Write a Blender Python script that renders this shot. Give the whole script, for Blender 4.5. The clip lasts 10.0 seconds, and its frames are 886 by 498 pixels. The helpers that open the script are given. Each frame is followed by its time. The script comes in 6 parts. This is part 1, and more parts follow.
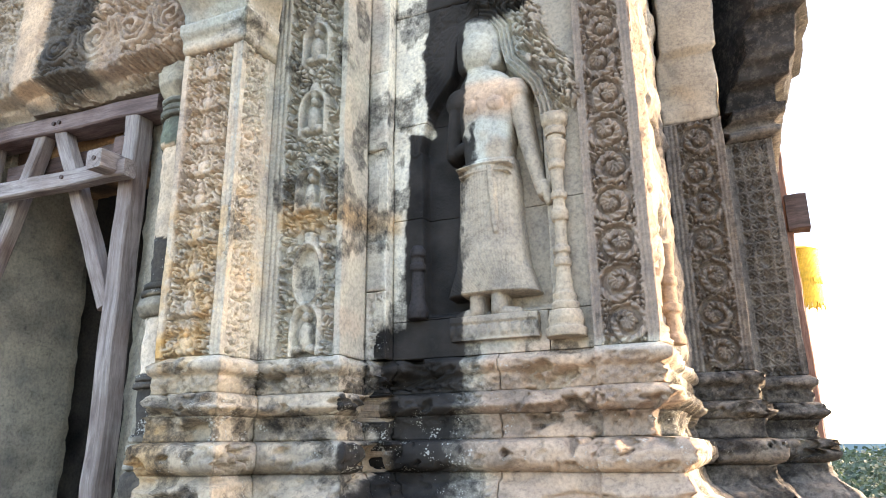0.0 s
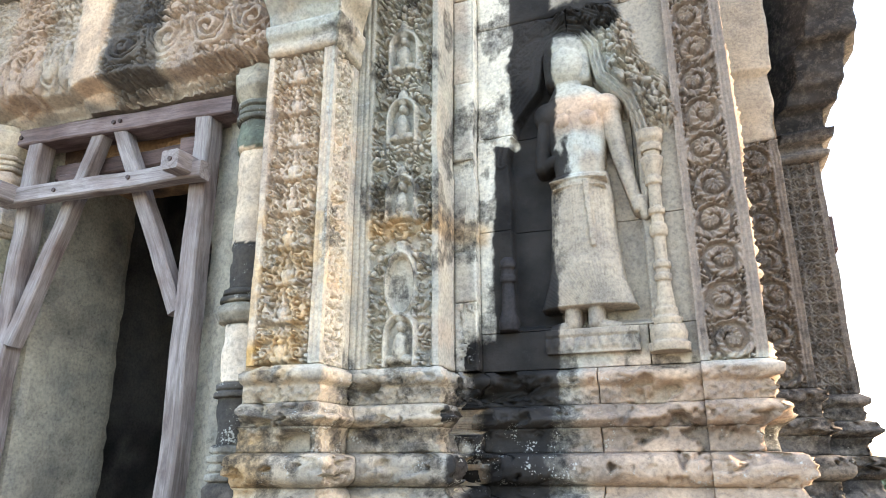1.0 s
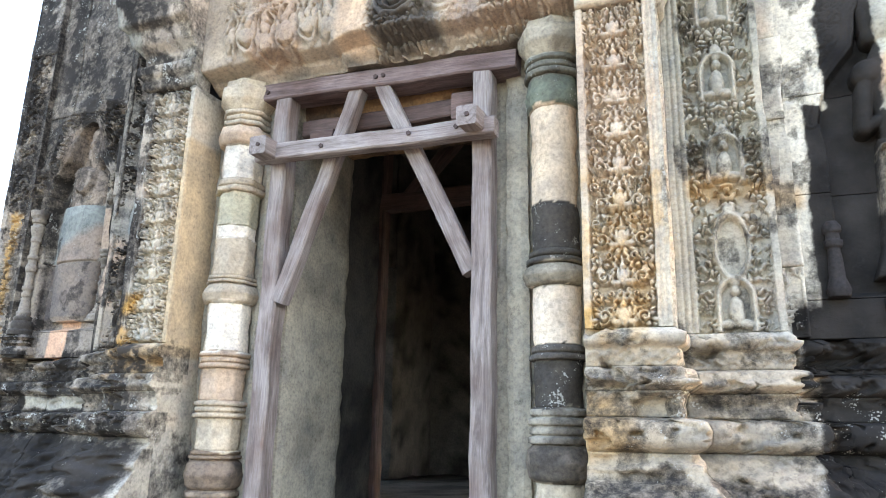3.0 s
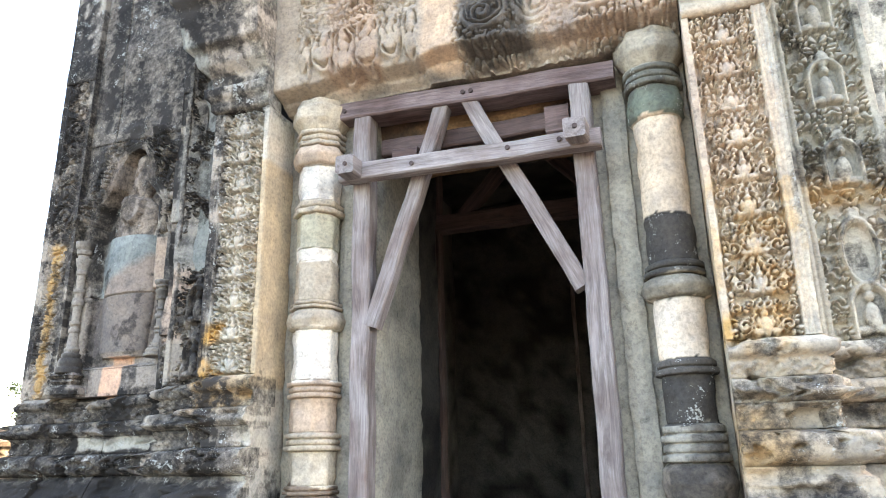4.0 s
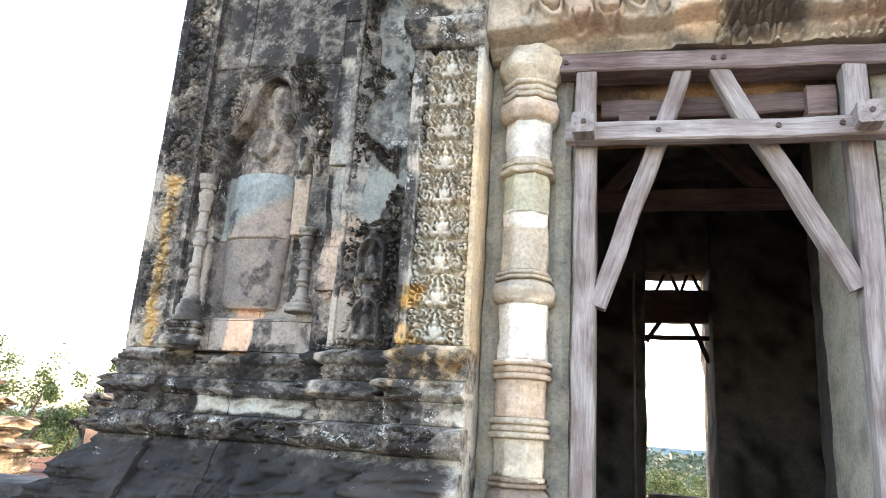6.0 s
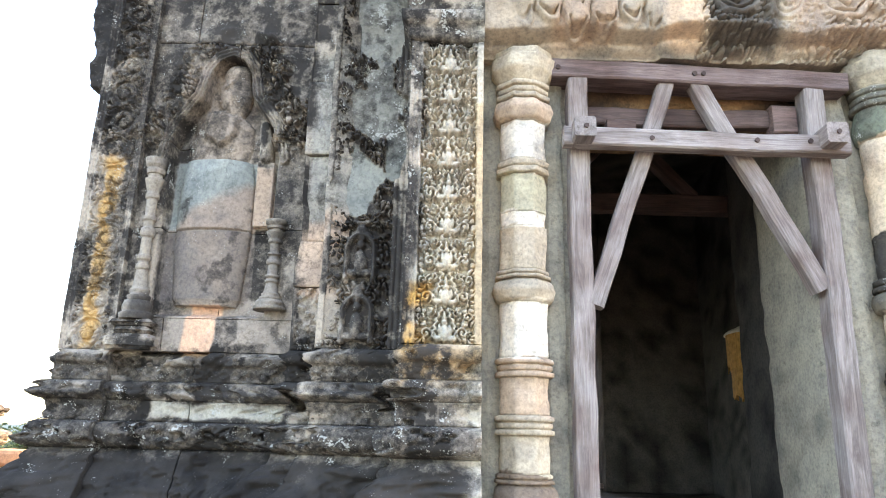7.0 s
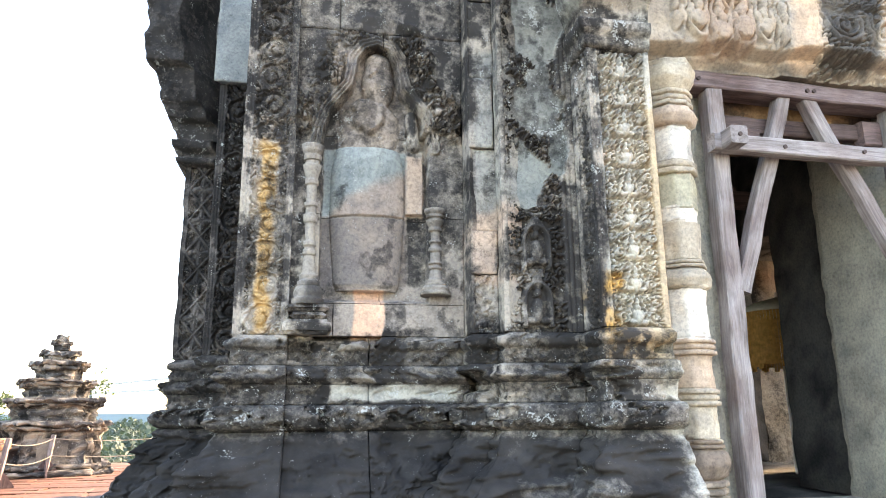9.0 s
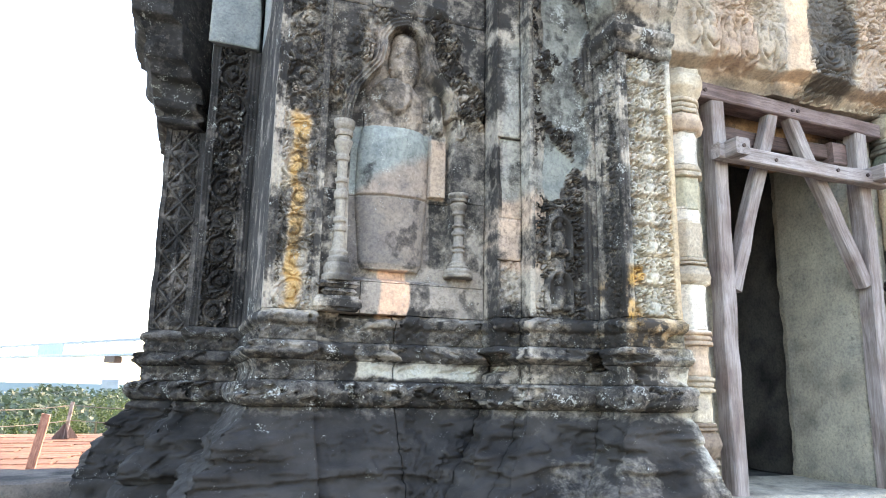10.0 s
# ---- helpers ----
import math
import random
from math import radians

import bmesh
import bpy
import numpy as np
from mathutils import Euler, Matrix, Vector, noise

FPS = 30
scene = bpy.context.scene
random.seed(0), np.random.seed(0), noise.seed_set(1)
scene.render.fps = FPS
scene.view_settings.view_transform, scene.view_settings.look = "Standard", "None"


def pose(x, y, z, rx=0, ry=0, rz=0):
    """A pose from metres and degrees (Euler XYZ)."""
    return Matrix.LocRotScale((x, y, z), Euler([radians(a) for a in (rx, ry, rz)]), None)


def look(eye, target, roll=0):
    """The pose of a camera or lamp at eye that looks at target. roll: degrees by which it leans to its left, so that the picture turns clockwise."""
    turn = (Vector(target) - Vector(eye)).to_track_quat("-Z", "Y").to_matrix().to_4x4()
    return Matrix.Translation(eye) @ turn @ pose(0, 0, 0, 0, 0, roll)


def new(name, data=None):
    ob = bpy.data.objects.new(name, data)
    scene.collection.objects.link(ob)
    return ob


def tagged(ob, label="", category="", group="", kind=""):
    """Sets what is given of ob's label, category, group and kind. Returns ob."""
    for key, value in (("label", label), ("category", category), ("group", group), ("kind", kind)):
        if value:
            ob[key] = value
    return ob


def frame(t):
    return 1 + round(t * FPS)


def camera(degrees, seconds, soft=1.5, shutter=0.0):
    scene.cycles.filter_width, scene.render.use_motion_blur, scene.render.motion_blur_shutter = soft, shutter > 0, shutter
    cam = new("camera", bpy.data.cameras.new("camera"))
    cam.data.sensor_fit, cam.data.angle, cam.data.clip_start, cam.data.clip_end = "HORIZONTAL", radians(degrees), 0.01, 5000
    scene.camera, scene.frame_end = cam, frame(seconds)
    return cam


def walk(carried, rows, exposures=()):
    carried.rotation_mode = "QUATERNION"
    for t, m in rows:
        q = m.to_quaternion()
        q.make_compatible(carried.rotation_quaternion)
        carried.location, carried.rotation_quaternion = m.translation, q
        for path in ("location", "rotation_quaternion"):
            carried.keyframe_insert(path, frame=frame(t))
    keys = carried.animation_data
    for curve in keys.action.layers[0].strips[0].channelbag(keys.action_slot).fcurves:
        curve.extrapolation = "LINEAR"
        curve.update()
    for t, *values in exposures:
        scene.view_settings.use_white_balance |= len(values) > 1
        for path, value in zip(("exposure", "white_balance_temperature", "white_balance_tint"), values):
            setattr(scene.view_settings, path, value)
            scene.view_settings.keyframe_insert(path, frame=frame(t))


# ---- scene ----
cam = camera(64.7, 10.0, 1.0)
METRES, EYE, TILT, LEAN, TURN = 6.5, 1.5, 0.0, 0.0, 23.3
ROWS = [
    (0.0, 0.0, 0.0, 0.0, 0.19, 16.15, 0.66),
    (0.5, -0.0419, 0.009, -0.0011, -0.41, 17.6, -0.73),
    (1.0, -0.0833, 0.0052, -0.0009, -3.34, 17.32, 0.15),
    (1.5, -0.1282, 0.003, -0.0027, -3.17, 14.48, -1.47),
    (2.0, -0.1758, 0.0134, -0.0043, -0.87, 15.07, 0.45),
    (3.5, -0.3132, 0.0369, -0.0012, -2.35, 14.32, -1.69),
    (4.0, -0.3591, 0.0491, -0.0046, -3.99, 16.79, 1.26),
    (4.5, -0.4069, 0.0568, 0.003, -4.62, 14.48, -0.35),
    (5.0, -0.451, 0.079, 0.003, -4.32, 13.79, -1.43),
    (6.5, -0.585, 0.1479, 0.0005, -15.85, 15.73, -3.27),
    (7.0, -0.6379, 0.162, 0.0002, -22.91, 15.18, -1.38),
    (7.5, -0.6882, 0.1766, 0.0007, -26.44, 15.59, -1.62),
    (8.0, -0.7464, 0.1953, 0.002, -27.16, 16.61, -2.2),
    (8.5, -0.8021, 0.2068, 0.0018, -31.93, 12.69, -1.04),
    (9.0, -0.8476, 0.2343, -0.0008, -33.8, 13.32, 0.54),
    (9.5, -0.8919, 0.2604, -0.0011, -38.26, 14.28, -1.11),
    (10.0, -0.9363, 0.2893, -0.001, -43.46, 11.7, -0.97),
]
walk(cam, [(t, pose(0, 0, EYE, TILT, LEAN, TURN) @ pose(METRES * x, METRES * y, METRES * z, 90 + pitch, roll, yaw)) for t, x, y, z, yaw, pitch, roll in ROWS],
     [(0.0, 3.10, 7100, 15), (0.6, 3.22, 7100, 14), (2.0, 3.29, 7200, 15), (3.5, 3.42, 7350, 17), (4.5, 3.50, 7350, 17), (6.5, 3.56, 7550, 17), (8.5, 3.60, 7550, 17), (10.0, 3.57, 7350, 16)])

# ---- world and light ----
SUN = Vector((0.80, 0.42, 0.40)).normalized()
world = bpy.data.worlds.new("sky")
scene.world = world
world.use_nodes = True
wn = world.node_tree.nodes
sky = wn.new("ShaderNodeTexSky")
sky.sky_type, sky.sun_disc = "NISHITA", False
sky.sun_elevation, sky.sun_rotation = math.asin(SUN.z), math.atan2(SUN.x, SUN.y)
sky.air_density, sky.dust_density, sky.ozone_density = 1.0, 1.6, 1.0
world.node_tree.links.new(sky.outputs[0], wn["Background"].inputs[0])
wn["Background"].inputs[1].default_value = 0.15
sun = new("sun", bpy.data.lights.new("sun", "SUN"))
sun.data.energy, sun.data.angle, sun.data.color = 1.15, radians(0.6), (1.0, 0.74, 0.43)
sun.matrix_world = look((30, 10, 20), Vector((30, 10, 20)) - SUN)


# ---- materials ----
def nodes_of(name):
    m = bpy.data.materials.new(name)
    m.use_nodes = True
    t = m.node_tree
    return m, t, t.nodes["Principled BSDF"]


def add_node(t, kind, links=(), **values):
    n = t.nodes.new(kind)
    for k, v in values.items():
        n.inputs[k.replace("_", " ")].default_value = v
    for k, src in links:
        t.links.new(src, n.inputs[k])
    return n


def ramp(t, src, stops):
    r = t.nodes.new("ShaderNodeValToRGB")
    r.color_ramp.elements[0].position, r.color_ramp.elements[0].color = stops[0][0], (*stops[0][1], 1)
    r.color_ramp.elements[1].position, r.color_ramp.elements[1].color = stops[-1][0], (*stops[-1][1], 1)
    for p, c in stops[1:-1]:
        r.color_ramp.elements.new(p).color = (*c, 1)
    t.links.new(src, r.inputs[0])
    return r.outputs[0]


def mix(t, fac, a, b, how="MIX"):
    m = t.nodes.new("ShaderNodeMix")
    m.data_type, m.blend_type = "RGBA", how
    for i, v in ((0, fac), (6, a), (7, b)):
        if isinstance(v, bpy.types.NodeSocket):
            t.links.new(v, m.inputs[i])
        else:
            m.inputs[i].default_value = v if i == 0 else (*v, 1)
    return m.outputs[2]


def bump(t, b, src, strength, distance, below=None):
    n = t.nodes.new("ShaderNodeBump")
    n.inputs["Strength"].default_value, n.inputs["Distance"].default_value = strength, distance
    t.links.new(src, n.inputs["Height"])
    if below:
        t.links.new(below.outputs[0], n.inputs["Normal"])
    t.links.new(n.outputs[0], b.inputs["Normal"])
    return n


def stone_material():
    """Weathered sandstone: the stain colours lie in an attribute; grain, pits and crusts of lichen in the nodes."""
    m, t, b = nodes_of("sandstone")
    tc = t.nodes.new("ShaderNodeTexCoord").outputs["Object"]
    col = t.nodes.new("ShaderNodeVertexColor")
    col.layer_name = "stain"
    big = add_node(t, "ShaderNodeTexNoise", [("Vector", tc)], Scale=7.0, Detail=7.0, Roughness=0.65)
    fine = add_node(t, "ShaderNodeTexNoise", [("Vector", tc)], Scale=60.0, Detail=6.0, Roughness=0.7)
    grain = add_node(t, "ShaderNodeTexNoise", [("Vector", tc)], Scale=420.0, Detail=3.0)
    c = mix(t, 1.0, col.outputs[0], ramp(t, big.outputs[0], [(0.28, (0.66, 0.66, 0.68)), (0.5, (1.02, 0.98, 0.93)), (0.72, (1.26, 1.19, 1.09))]), "MULTIPLY")
    c = mix(t, 1.0, c, ramp(t, fine.outputs[0], [(0.32, (0.68, 0.68, 0.69)), (0.52, (1, 1, 1)), (0.70, (1.20, 1.19, 1.16))]), "MULTIPLY")
    # black crust: its spread lies in an attribute, its ragged edge in the noise
    cr = t.nodes.new("ShaderNodeAttribute")
    cr.attribute_name = "crust"
    rag = add_node(t, "ShaderNodeTexNoise", [("Vector", tc)], Scale=24.0, Detail=10.0, Roughness=0.80)
    cs = add_node(t, "ShaderNodeMath", [(0, rag.outputs[0])])
    cs.operation = "MULTIPLY_ADD"
    cs.inputs[1].default_value, cs.inputs[2].default_value = 1.3, -0.65
    cadd = add_node(t, "ShaderNodeMath", [(0, cs.outputs[0]), (1, cr.outputs["Fac"])])
    hue = add_node(t, "ShaderNodeTexNoise", [("Vector", tc)], Scale=5.0, Detail=5.0)
    black = ramp(t, hue.outputs[0], [(0.35, (0.014, 0.013, 0.0125)), (0.65, (0.040, 0.036, 0.033))])
    c = mix(t, ramp(t, cadd.outputs[0], [(0.25, (0, 0, 0)), (0.42, (0.55, 0.55, 0.55)), (0.62, (0.97, 0.97, 0.97))]), c, black)
    # dark crust in irregular flecks
    fl = add_node(t, "ShaderNodeTexNoise", [("Vector", tc)], Scale=23.0, Detail=8.0, Roughness=0.75)
    c = mix(t, ramp(t, fl.outputs[0], [(0.56, (0, 0, 0)), (0.70, (0.45, 0.45, 0.45))]), c, (0.045, 0.043, 0.042))
    # pale lichen spots, thick where the attribute's alpha says so
    vo = add_node(t, "ShaderNodeTexVoronoi", [("Vector", tc)], Scale=105.0, Randomness=1.0)
    tw = add_node(t, "ShaderNodeTexNoise", [("Vector", tc)], Scale=120.0, Detail=3.0)
    vo_w = add_node(t, "ShaderNodeMath", [(0, vo.outputs["Distance"]), (1, tw.outputs[0])])
    vo_w.operation = "MULTIPLY_ADD"
    vo_w.inputs[2].default_value = 0.08
    wob = add_node(t, "ShaderNodeTexNoise", [("Vector", tc)], Scale=13.0, Detail=7.0, Roughness=0.7)
    wr = add_node(t, "ShaderNodeMapRange", [("Value", wob.outputs[0])])
    wr.inputs[1].default_value, wr.inputs[2].default_value = 0.45, 0.72
    lim = add_node(t, "ShaderNodeMath", [(0, wr.outputs[0]), (1, col.outputs[1])])
    lim.operation = "MULTIPLY"
    low = add_node(t, "ShaderNodeMath", [(0, lim.outputs[0])])
    low.operation = "MULTIPLY"
    low.inputs[1].default_value = 0.56
    less = add_node(t, "ShaderNodeMath", [(0, low.outputs[0]), (1, vo_w.outputs[0])])
    less.operation = "SUBTRACT"
    spots = ramp(t, less.outputs[0], [(0.0, (0, 0, 0)), (0.10, (0.72, 0.72, 0.72))])
    c = mix(t, spots, c, (0.41, 0.41, 0.375))
    t.links.new(c, b.inputs["Base Color"])
    b.inputs["Roughness"].default_value = 0.92
    b.inputs["Specular IOR Level"].default_value = 0.10
    n1 = bump(t, b, big.outputs[0], 0.45, 0.010)
    n2 = bump(t, b, fine.outputs[0], 0.8, 0.005, n1)
    bump(t, b, grain.outputs[0], 0.25, 0.0010, n2)
    return m


def timber_material(name, dark, light, rough=0.8):
    m, t, b = nodes_of(name)
    tc = t.nodes.new("ShaderNodeTexCoord").outputs["Object"]
    oi = t.nodes.new("ShaderNodeObjectInfo")
    shift = add_node(t, "ShaderNodeVectorMath", [(0, tc), (1, oi.outputs["Location"])])
    mp = add_node(t, "ShaderNodeMapping", [("Vector", shift.outputs[0])], Scale=(1, 1, 0.05))
    gr = add_node(t, "ShaderNodeTexNoise", [("Vector", mp.outputs[0])], Scale=150.0, Detail=6.0, Roughness=0.65, Distortion=0.6)
    pat = add_node(t, "ShaderNodeTexNoise", [("Vector", shift.outputs[0])], Scale=4.5, Detail=5.0)
    mp2 = add_node(t, "ShaderNodeMapping", [("Vector", shift.outputs[0])], Scale=(1, 1, 0.09))
    wide = add_node(t, "ShaderNodeTexNoise", [("Vector", mp2.outputs[0])], Scale=26.0, Detail=7.0, Roughness=0.7, Distortion=0.9)
    c = ramp(t, gr.outputs[0], [(0.28, tuple(0.7 * a + 0.3 * b for a, b in zip(dark, light))), (0.66, light)])
    c = mix(t, ramp(t, wide.outputs[0], [(0.36, (0.85, 0.85, 0.85)), (0.56, (0, 0, 0))]), c, dark)
    c = mix(t, 1.0, c, ramp(t, pat.outputs[0], [(0.3, (0.66, 0.52, 0.48)), (0.58, (1.14, 1.1, 1.1))]), "MULTIPLY")
    c = mix(t, 1.0, c, ramp(t, oi.outputs["Random"], [(0.0, (0.82, 0.8, 0.8)), (1.0, (1.12, 1.1, 1.1))]), "MULTIPLY")
    t.links.new(c, b.inputs["Base Color"])
    b.inputs["Roughness"].default_value = rough
    bump(t, b, gr.outputs[0], 0.7, 0.004)
    return m


def plain_material(name, colour, rough=0.7, metal=0.0, vary=0.25, scale=20.0):
    m, t, b = nodes_of(name)
    tc = t.nodes.new("ShaderNodeTexCoord").outputs["Object"]
    oi = t.nodes.new("ShaderNodeObjectInfo")
    n = add_node(t, "ShaderNodeTexNoise", [("Vector", tc)], Scale=scale, Detail=6.0)
    c = ramp(t, n.outputs[0], [(0.3, tuple(v * (1 - vary) for v in colour)), (0.7, tuple(min(1, v * (1 + vary)) for v in colour))])
    c = mix(t, 1.0, c, ramp(t, oi.outputs["Random"], [(0.0, (0.8, 0.8, 0.8)), (1.0, (1.18, 1.15, 1.12))]), "MULTIPLY")
    t.links.new(c, b.inputs["Base Color"])
    b.inputs["Roughness"].default_value, b.inputs["Metallic"].default_value = rough, metal
    b.inputs["Specular IOR Level"].default_value = 0.15
    bump(t, b, n.outputs[0], 0.4, 0.01)
    return m


def leaf_material(name, a, c2):
    m, t, b = nodes_of(name)
    geo = t.nodes.new("ShaderNodeNewGeometry")
    c = ramp(t, geo.outputs["Random Per Island"], [(0.0, a), (1.0, c2)])
    t.links.new(c, b.inputs["Base Color"])
    b.inputs["Roughness"].default_value = 0.6
    tr = t.nodes.new("ShaderNodeBsdfTranslucent")
    t.links.new(c, tr.inputs[0])
    ms = t.nodes.new("ShaderNodeMixShader")
    ms.inputs[0].default_value = 0.35
    t.links.new(b.outputs[0], ms.inputs[1])
    t.links.new(tr.outputs[0], ms.inputs[2])
    t.links.new(ms.outputs[0], t.nodes["Material Output"].inputs[0])
    return m


STONE = stone_material()
TIMBER = timber_material("grey_timber", (0.095, 0.080, 0.072), (0.29, 0.268, 0.252))
HEAD_TIMBER = timber_material("brown_timber", (0.050, 0.032, 0.030), (0.20, 0.158, 0.150))
DARK_TIMBER = timber_material("dark_timber", (0.045, 0.03, 0.025), (0.15, 0.10, 0.085))
RED_TIMBER = timber_material("red_timber", (0.10, 0.05, 0.035), (0.30, 0.17, 0.12))
IRON = plain_material("rusty_iron", (0.07, 0.05, 0.045), 0.6, 0.6)
# for unseen paving before the tower; dark grey chosen to cut bounce onto it
GREY_PAVING = plain_material("grey_paving", (0.13, 0.12, 0.105), 0.9, 0.0, 0.3, 6.0)
PAVING = plain_material("laterite_paving", (0.17, 0.085, 0.055), 0.9, 0.0, 0.35, 6.0)
SOIL = plain_material("soil", (0.20, 0.14, 0.09), 0.95, 0.0, 0.3, 3.0)
FOREST = plain_material("forest_floor", (0.055, 0.085, 0.065), 0.9, 0.0, 0.4, 0.03)
# distance haze is put into this pale blue-grey; the air itself is clear
FAR = plain_material("hazed_hills", (0.20, 0.26, 0.29), 1.0, 0.0, 0.12, 0.004)
# green lifted and greyed: the distant wood's haze is put into the leaf colour
CANOPY = leaf_material("canopy", (0.026, 0.046, 0.030), (0.062, 0.088, 0.052))
LEAF = leaf_material("leaves", (0.018, 0.038, 0.010), (0.075, 0.105, 0.024))
BARK = plain_material("bark", (0.13, 0.10, 0.07), 0.9, 0.0, 0.35, 12.0)
GOLD = plain_material("gold_cloth", (0.80, 0.50, 0.06), 0.5, 0.0, 0.2, 30.0)
SAFFRON = plain_material("saffron_fringe", (0.55, 0.30, 0.09), 0.8, 0.0, 0.3, 30.0)
PALE_CLOTH = plain_material("pale_cloth", (0.55, 0.52, 0.42), 0.7, 0.0, 0.12, 20.0)
WHITE_POLE = plain_material("white_paint", (0.75, 0.73, 0.68), 0.5, 0.0, 0.08, 30.0)
ROPE = plain_material("rope", (0.16, 0.14, 0.12), 0.9, 0.0, 0.2, 50.0)
CRANE_WHITE = plain_material("crane_paint", (0.28, 0.31, 0.34), 0.5, 0.0, 0.1, 3.0)
CRANE_BLUE = plain_material("crane_blue", (0.22, 0.30, 0.40), 0.5, 0.0, 0.1, 3.0)


# ---- noise and ornament, worked on arrays ----
def sm(a, b, x):
    k = np.clip((x - a) / (b - a), 0, 1)
    return k * k * (3 - 2 * k)


def lattice(i, j, k):
    h = (i.astype(np.int64) * 374761393 + j.astype(np.int64) * 668265263 + k.astype(np.int64) * 1274126177) & 0xFFFFFFFF
    h = ((h ^ (h >> 13)) * 1103515245) & 0xFFFFFFFF
    h = ((h ^ (h >> 16)) * 1540483477) & 0xFFFFFFFF
    return ((h ^ (h >> 15)) & 0xFFFFFF) / float(0xFFFFFF)


def vn(x, y, z):
    x, y, z = np.broadcast_arrays(np.asarray(x, float), np.asarray(y, float), np.asarray(z, float))
    i, j, k = np.floor(x), np.floor(y), np.floor(z)
    u, v, w = x - i, y - j, z - k
    u, v, w = (q * q * (3 - 2 * q) for q in (u, v, w))
    out = 0
    for a in (0, 1):
        for b in (0, 1):
            for c in (0, 1):
                out = out + lattice(i + a, j + b, k + c) * (u if a else 1 - u) * (v if b else 1 - v) * (w if c else 1 - w)
    return out


def fbm(x, y, z, octaves=4, gain=0.5):
    s, a, total = 0, 1.0, 0.0
    for o in range(octaves):
        s = s + a * vn(x * 2 ** o + 13.7 * o, y * 2 ** o + 5.1 * o, z * 2 ** o + 9.3 * o)
        total += a
        a *= gain
    return s / total


def worley(u, v, seed=0):
    """Distance to the nearest scattered point, and the gap to the second."""
    i, j = np.floor(u), np.floor(v)
    f1 = np.full(np.shape(u), 9.0)
    f2 = np.full(np.shape(u), 9.0)
    for a in (-1, 0, 1):
        for b in (-1, 0, 1):
            px = i + a + 0.15 + 0.7 * lattice(i + a, j + b, np.zeros_like(i) + seed)
            py = j + b + 0.15 + 0.7 * lattice(i + a, j + b, np.zeros_like(i) + seed + 77)
            d = np.hypot(px - u, py - v)
            f2 = np.minimum(f2, np.maximum(f1, d))
            f1 = np.minimum(f1, d)
    return f1, f2 - f1


def dome(u, v, cu, cv, a, b):
    return np.sqrt(np.clip(1 - ((u - cu) / a) ** 2 - ((v - cv) / b) ** 2, 0, 1))


def limb(u, v, p, q, ra, rb):
    """A rounded bar from p to q, its radius going from ra to rb; 1 on its ridge."""
    du, dv = q[0] - p[0], q[1] - p[1]
    k = np.clip(((u - p[0]) * du + (v - p[1]) * dv) / (du * du + dv * dv), 0, 1)
    d = np.hypot(u - p[0] - k * du, v - p[1] - k * dv)
    r = ra + (rb - ra) * k
    return np.sqrt(np.clip(1 - (d / r) ** 2, 0, 1)) * r


def curl(u, v, cu, cv, r, turns, hand=1, phase=0.0):
    """A scroll: a ridge that winds inwards to a bud."""
    d, th = np.hypot(u - cu, v - cv), np.arctan2(v - cv, (u - cu) * hand)
    ridge = 0.5 + 0.5 * np.cos(2 * np.pi * (d / r * turns - th / (2 * np.pi) + phase))
    ridge = sm(0.25, 0.75, ridge) * (0.75 + 0.25 * ridge)
    return np.maximum(ridge, dome(u, v, cu, cv, r * 0.2, r * 0.2)) * sm(1.0, 0.9, d / r)


def leaves(u, v, size, seed=0, warp=0.5):
    wu = u / size + warp * (vn(u / size * 0.9, v / size * 0.9, seed + 0.5) - 0.5) * 2
    wv = v / size + warp * (vn(u / size * 0.9 + 31, v / size * 0.9, seed + 0.5) - 0.5) * 2
    f, g = worley(wu, wv, seed)
    pits = sm(0.52, 0.62, vn(u / size * 1.1 + 3.3, v / size * 1.1, seed + 2.5))
    return np.clip(1.0 - f * 1.1, 0, 1) ** 0.7 * sm(0.04, 0.32, g) * (1 - pits)


def frieze_scroll(u, v, w, period, seed=0):
    """A column of scrolls of one hand and then the other, with leaves in the corners; u runs from 0 to w."""
    c = w / 2
    n = np.floor(v / period)
    vv = v - (n + 0.5) * period
    hand = np.where(n % 2 == 0, 1.0, -1.0)
    chance = lattice(n, n * 0 + seed, n * 0)
    r = min(w, period) * (0.49 + 0.05 * chance)
    off = (0.05 * w + 0.02 * w * chance) * hand
    # the carver's uneven hand
    uu = u + 0.10 * w * (vn(u / w * 4 + seed, v / w * 4, 0.5) - 0.5)
    vw = vv + 0.10 * w * (vn(u / w * 4, v / w * 4 + 20, 0.5) - 0.5)
    d = np.hypot(uu - c - off, vw)
    th = np.arctan2(vw, (uu - c - off) * hand)
    lobes = 0.035 * np.cos(th * 6 + d / r * 9 + chance * 6)
    ridge = 0.5 + 0.5 * np.cos(2 * np.pi * (d / r * 1.75 - th / (2 * np.pi) + 0.25 + chance * 0.3 + lobes))
    beads = 0.70 + 0.30 * np.cos(th * 11 + d / r * 16)
    bud = dome(uu, vw, c + off, 0, r * 0.34, r * 0.30) * (0.72 + 0.28 * np.cos(th * 5 + chance * 5))
    sc = np.maximum(sm(0.22, 0.62, ridge) * beads, bud) * sm(1.02, 0.93, d / r)
    fill = leaves(u, v, w * 0.13, seed, 0.8) * sm(0.86, 1.0, d / r) * 0.9
    return np.maximum(sc, fill)


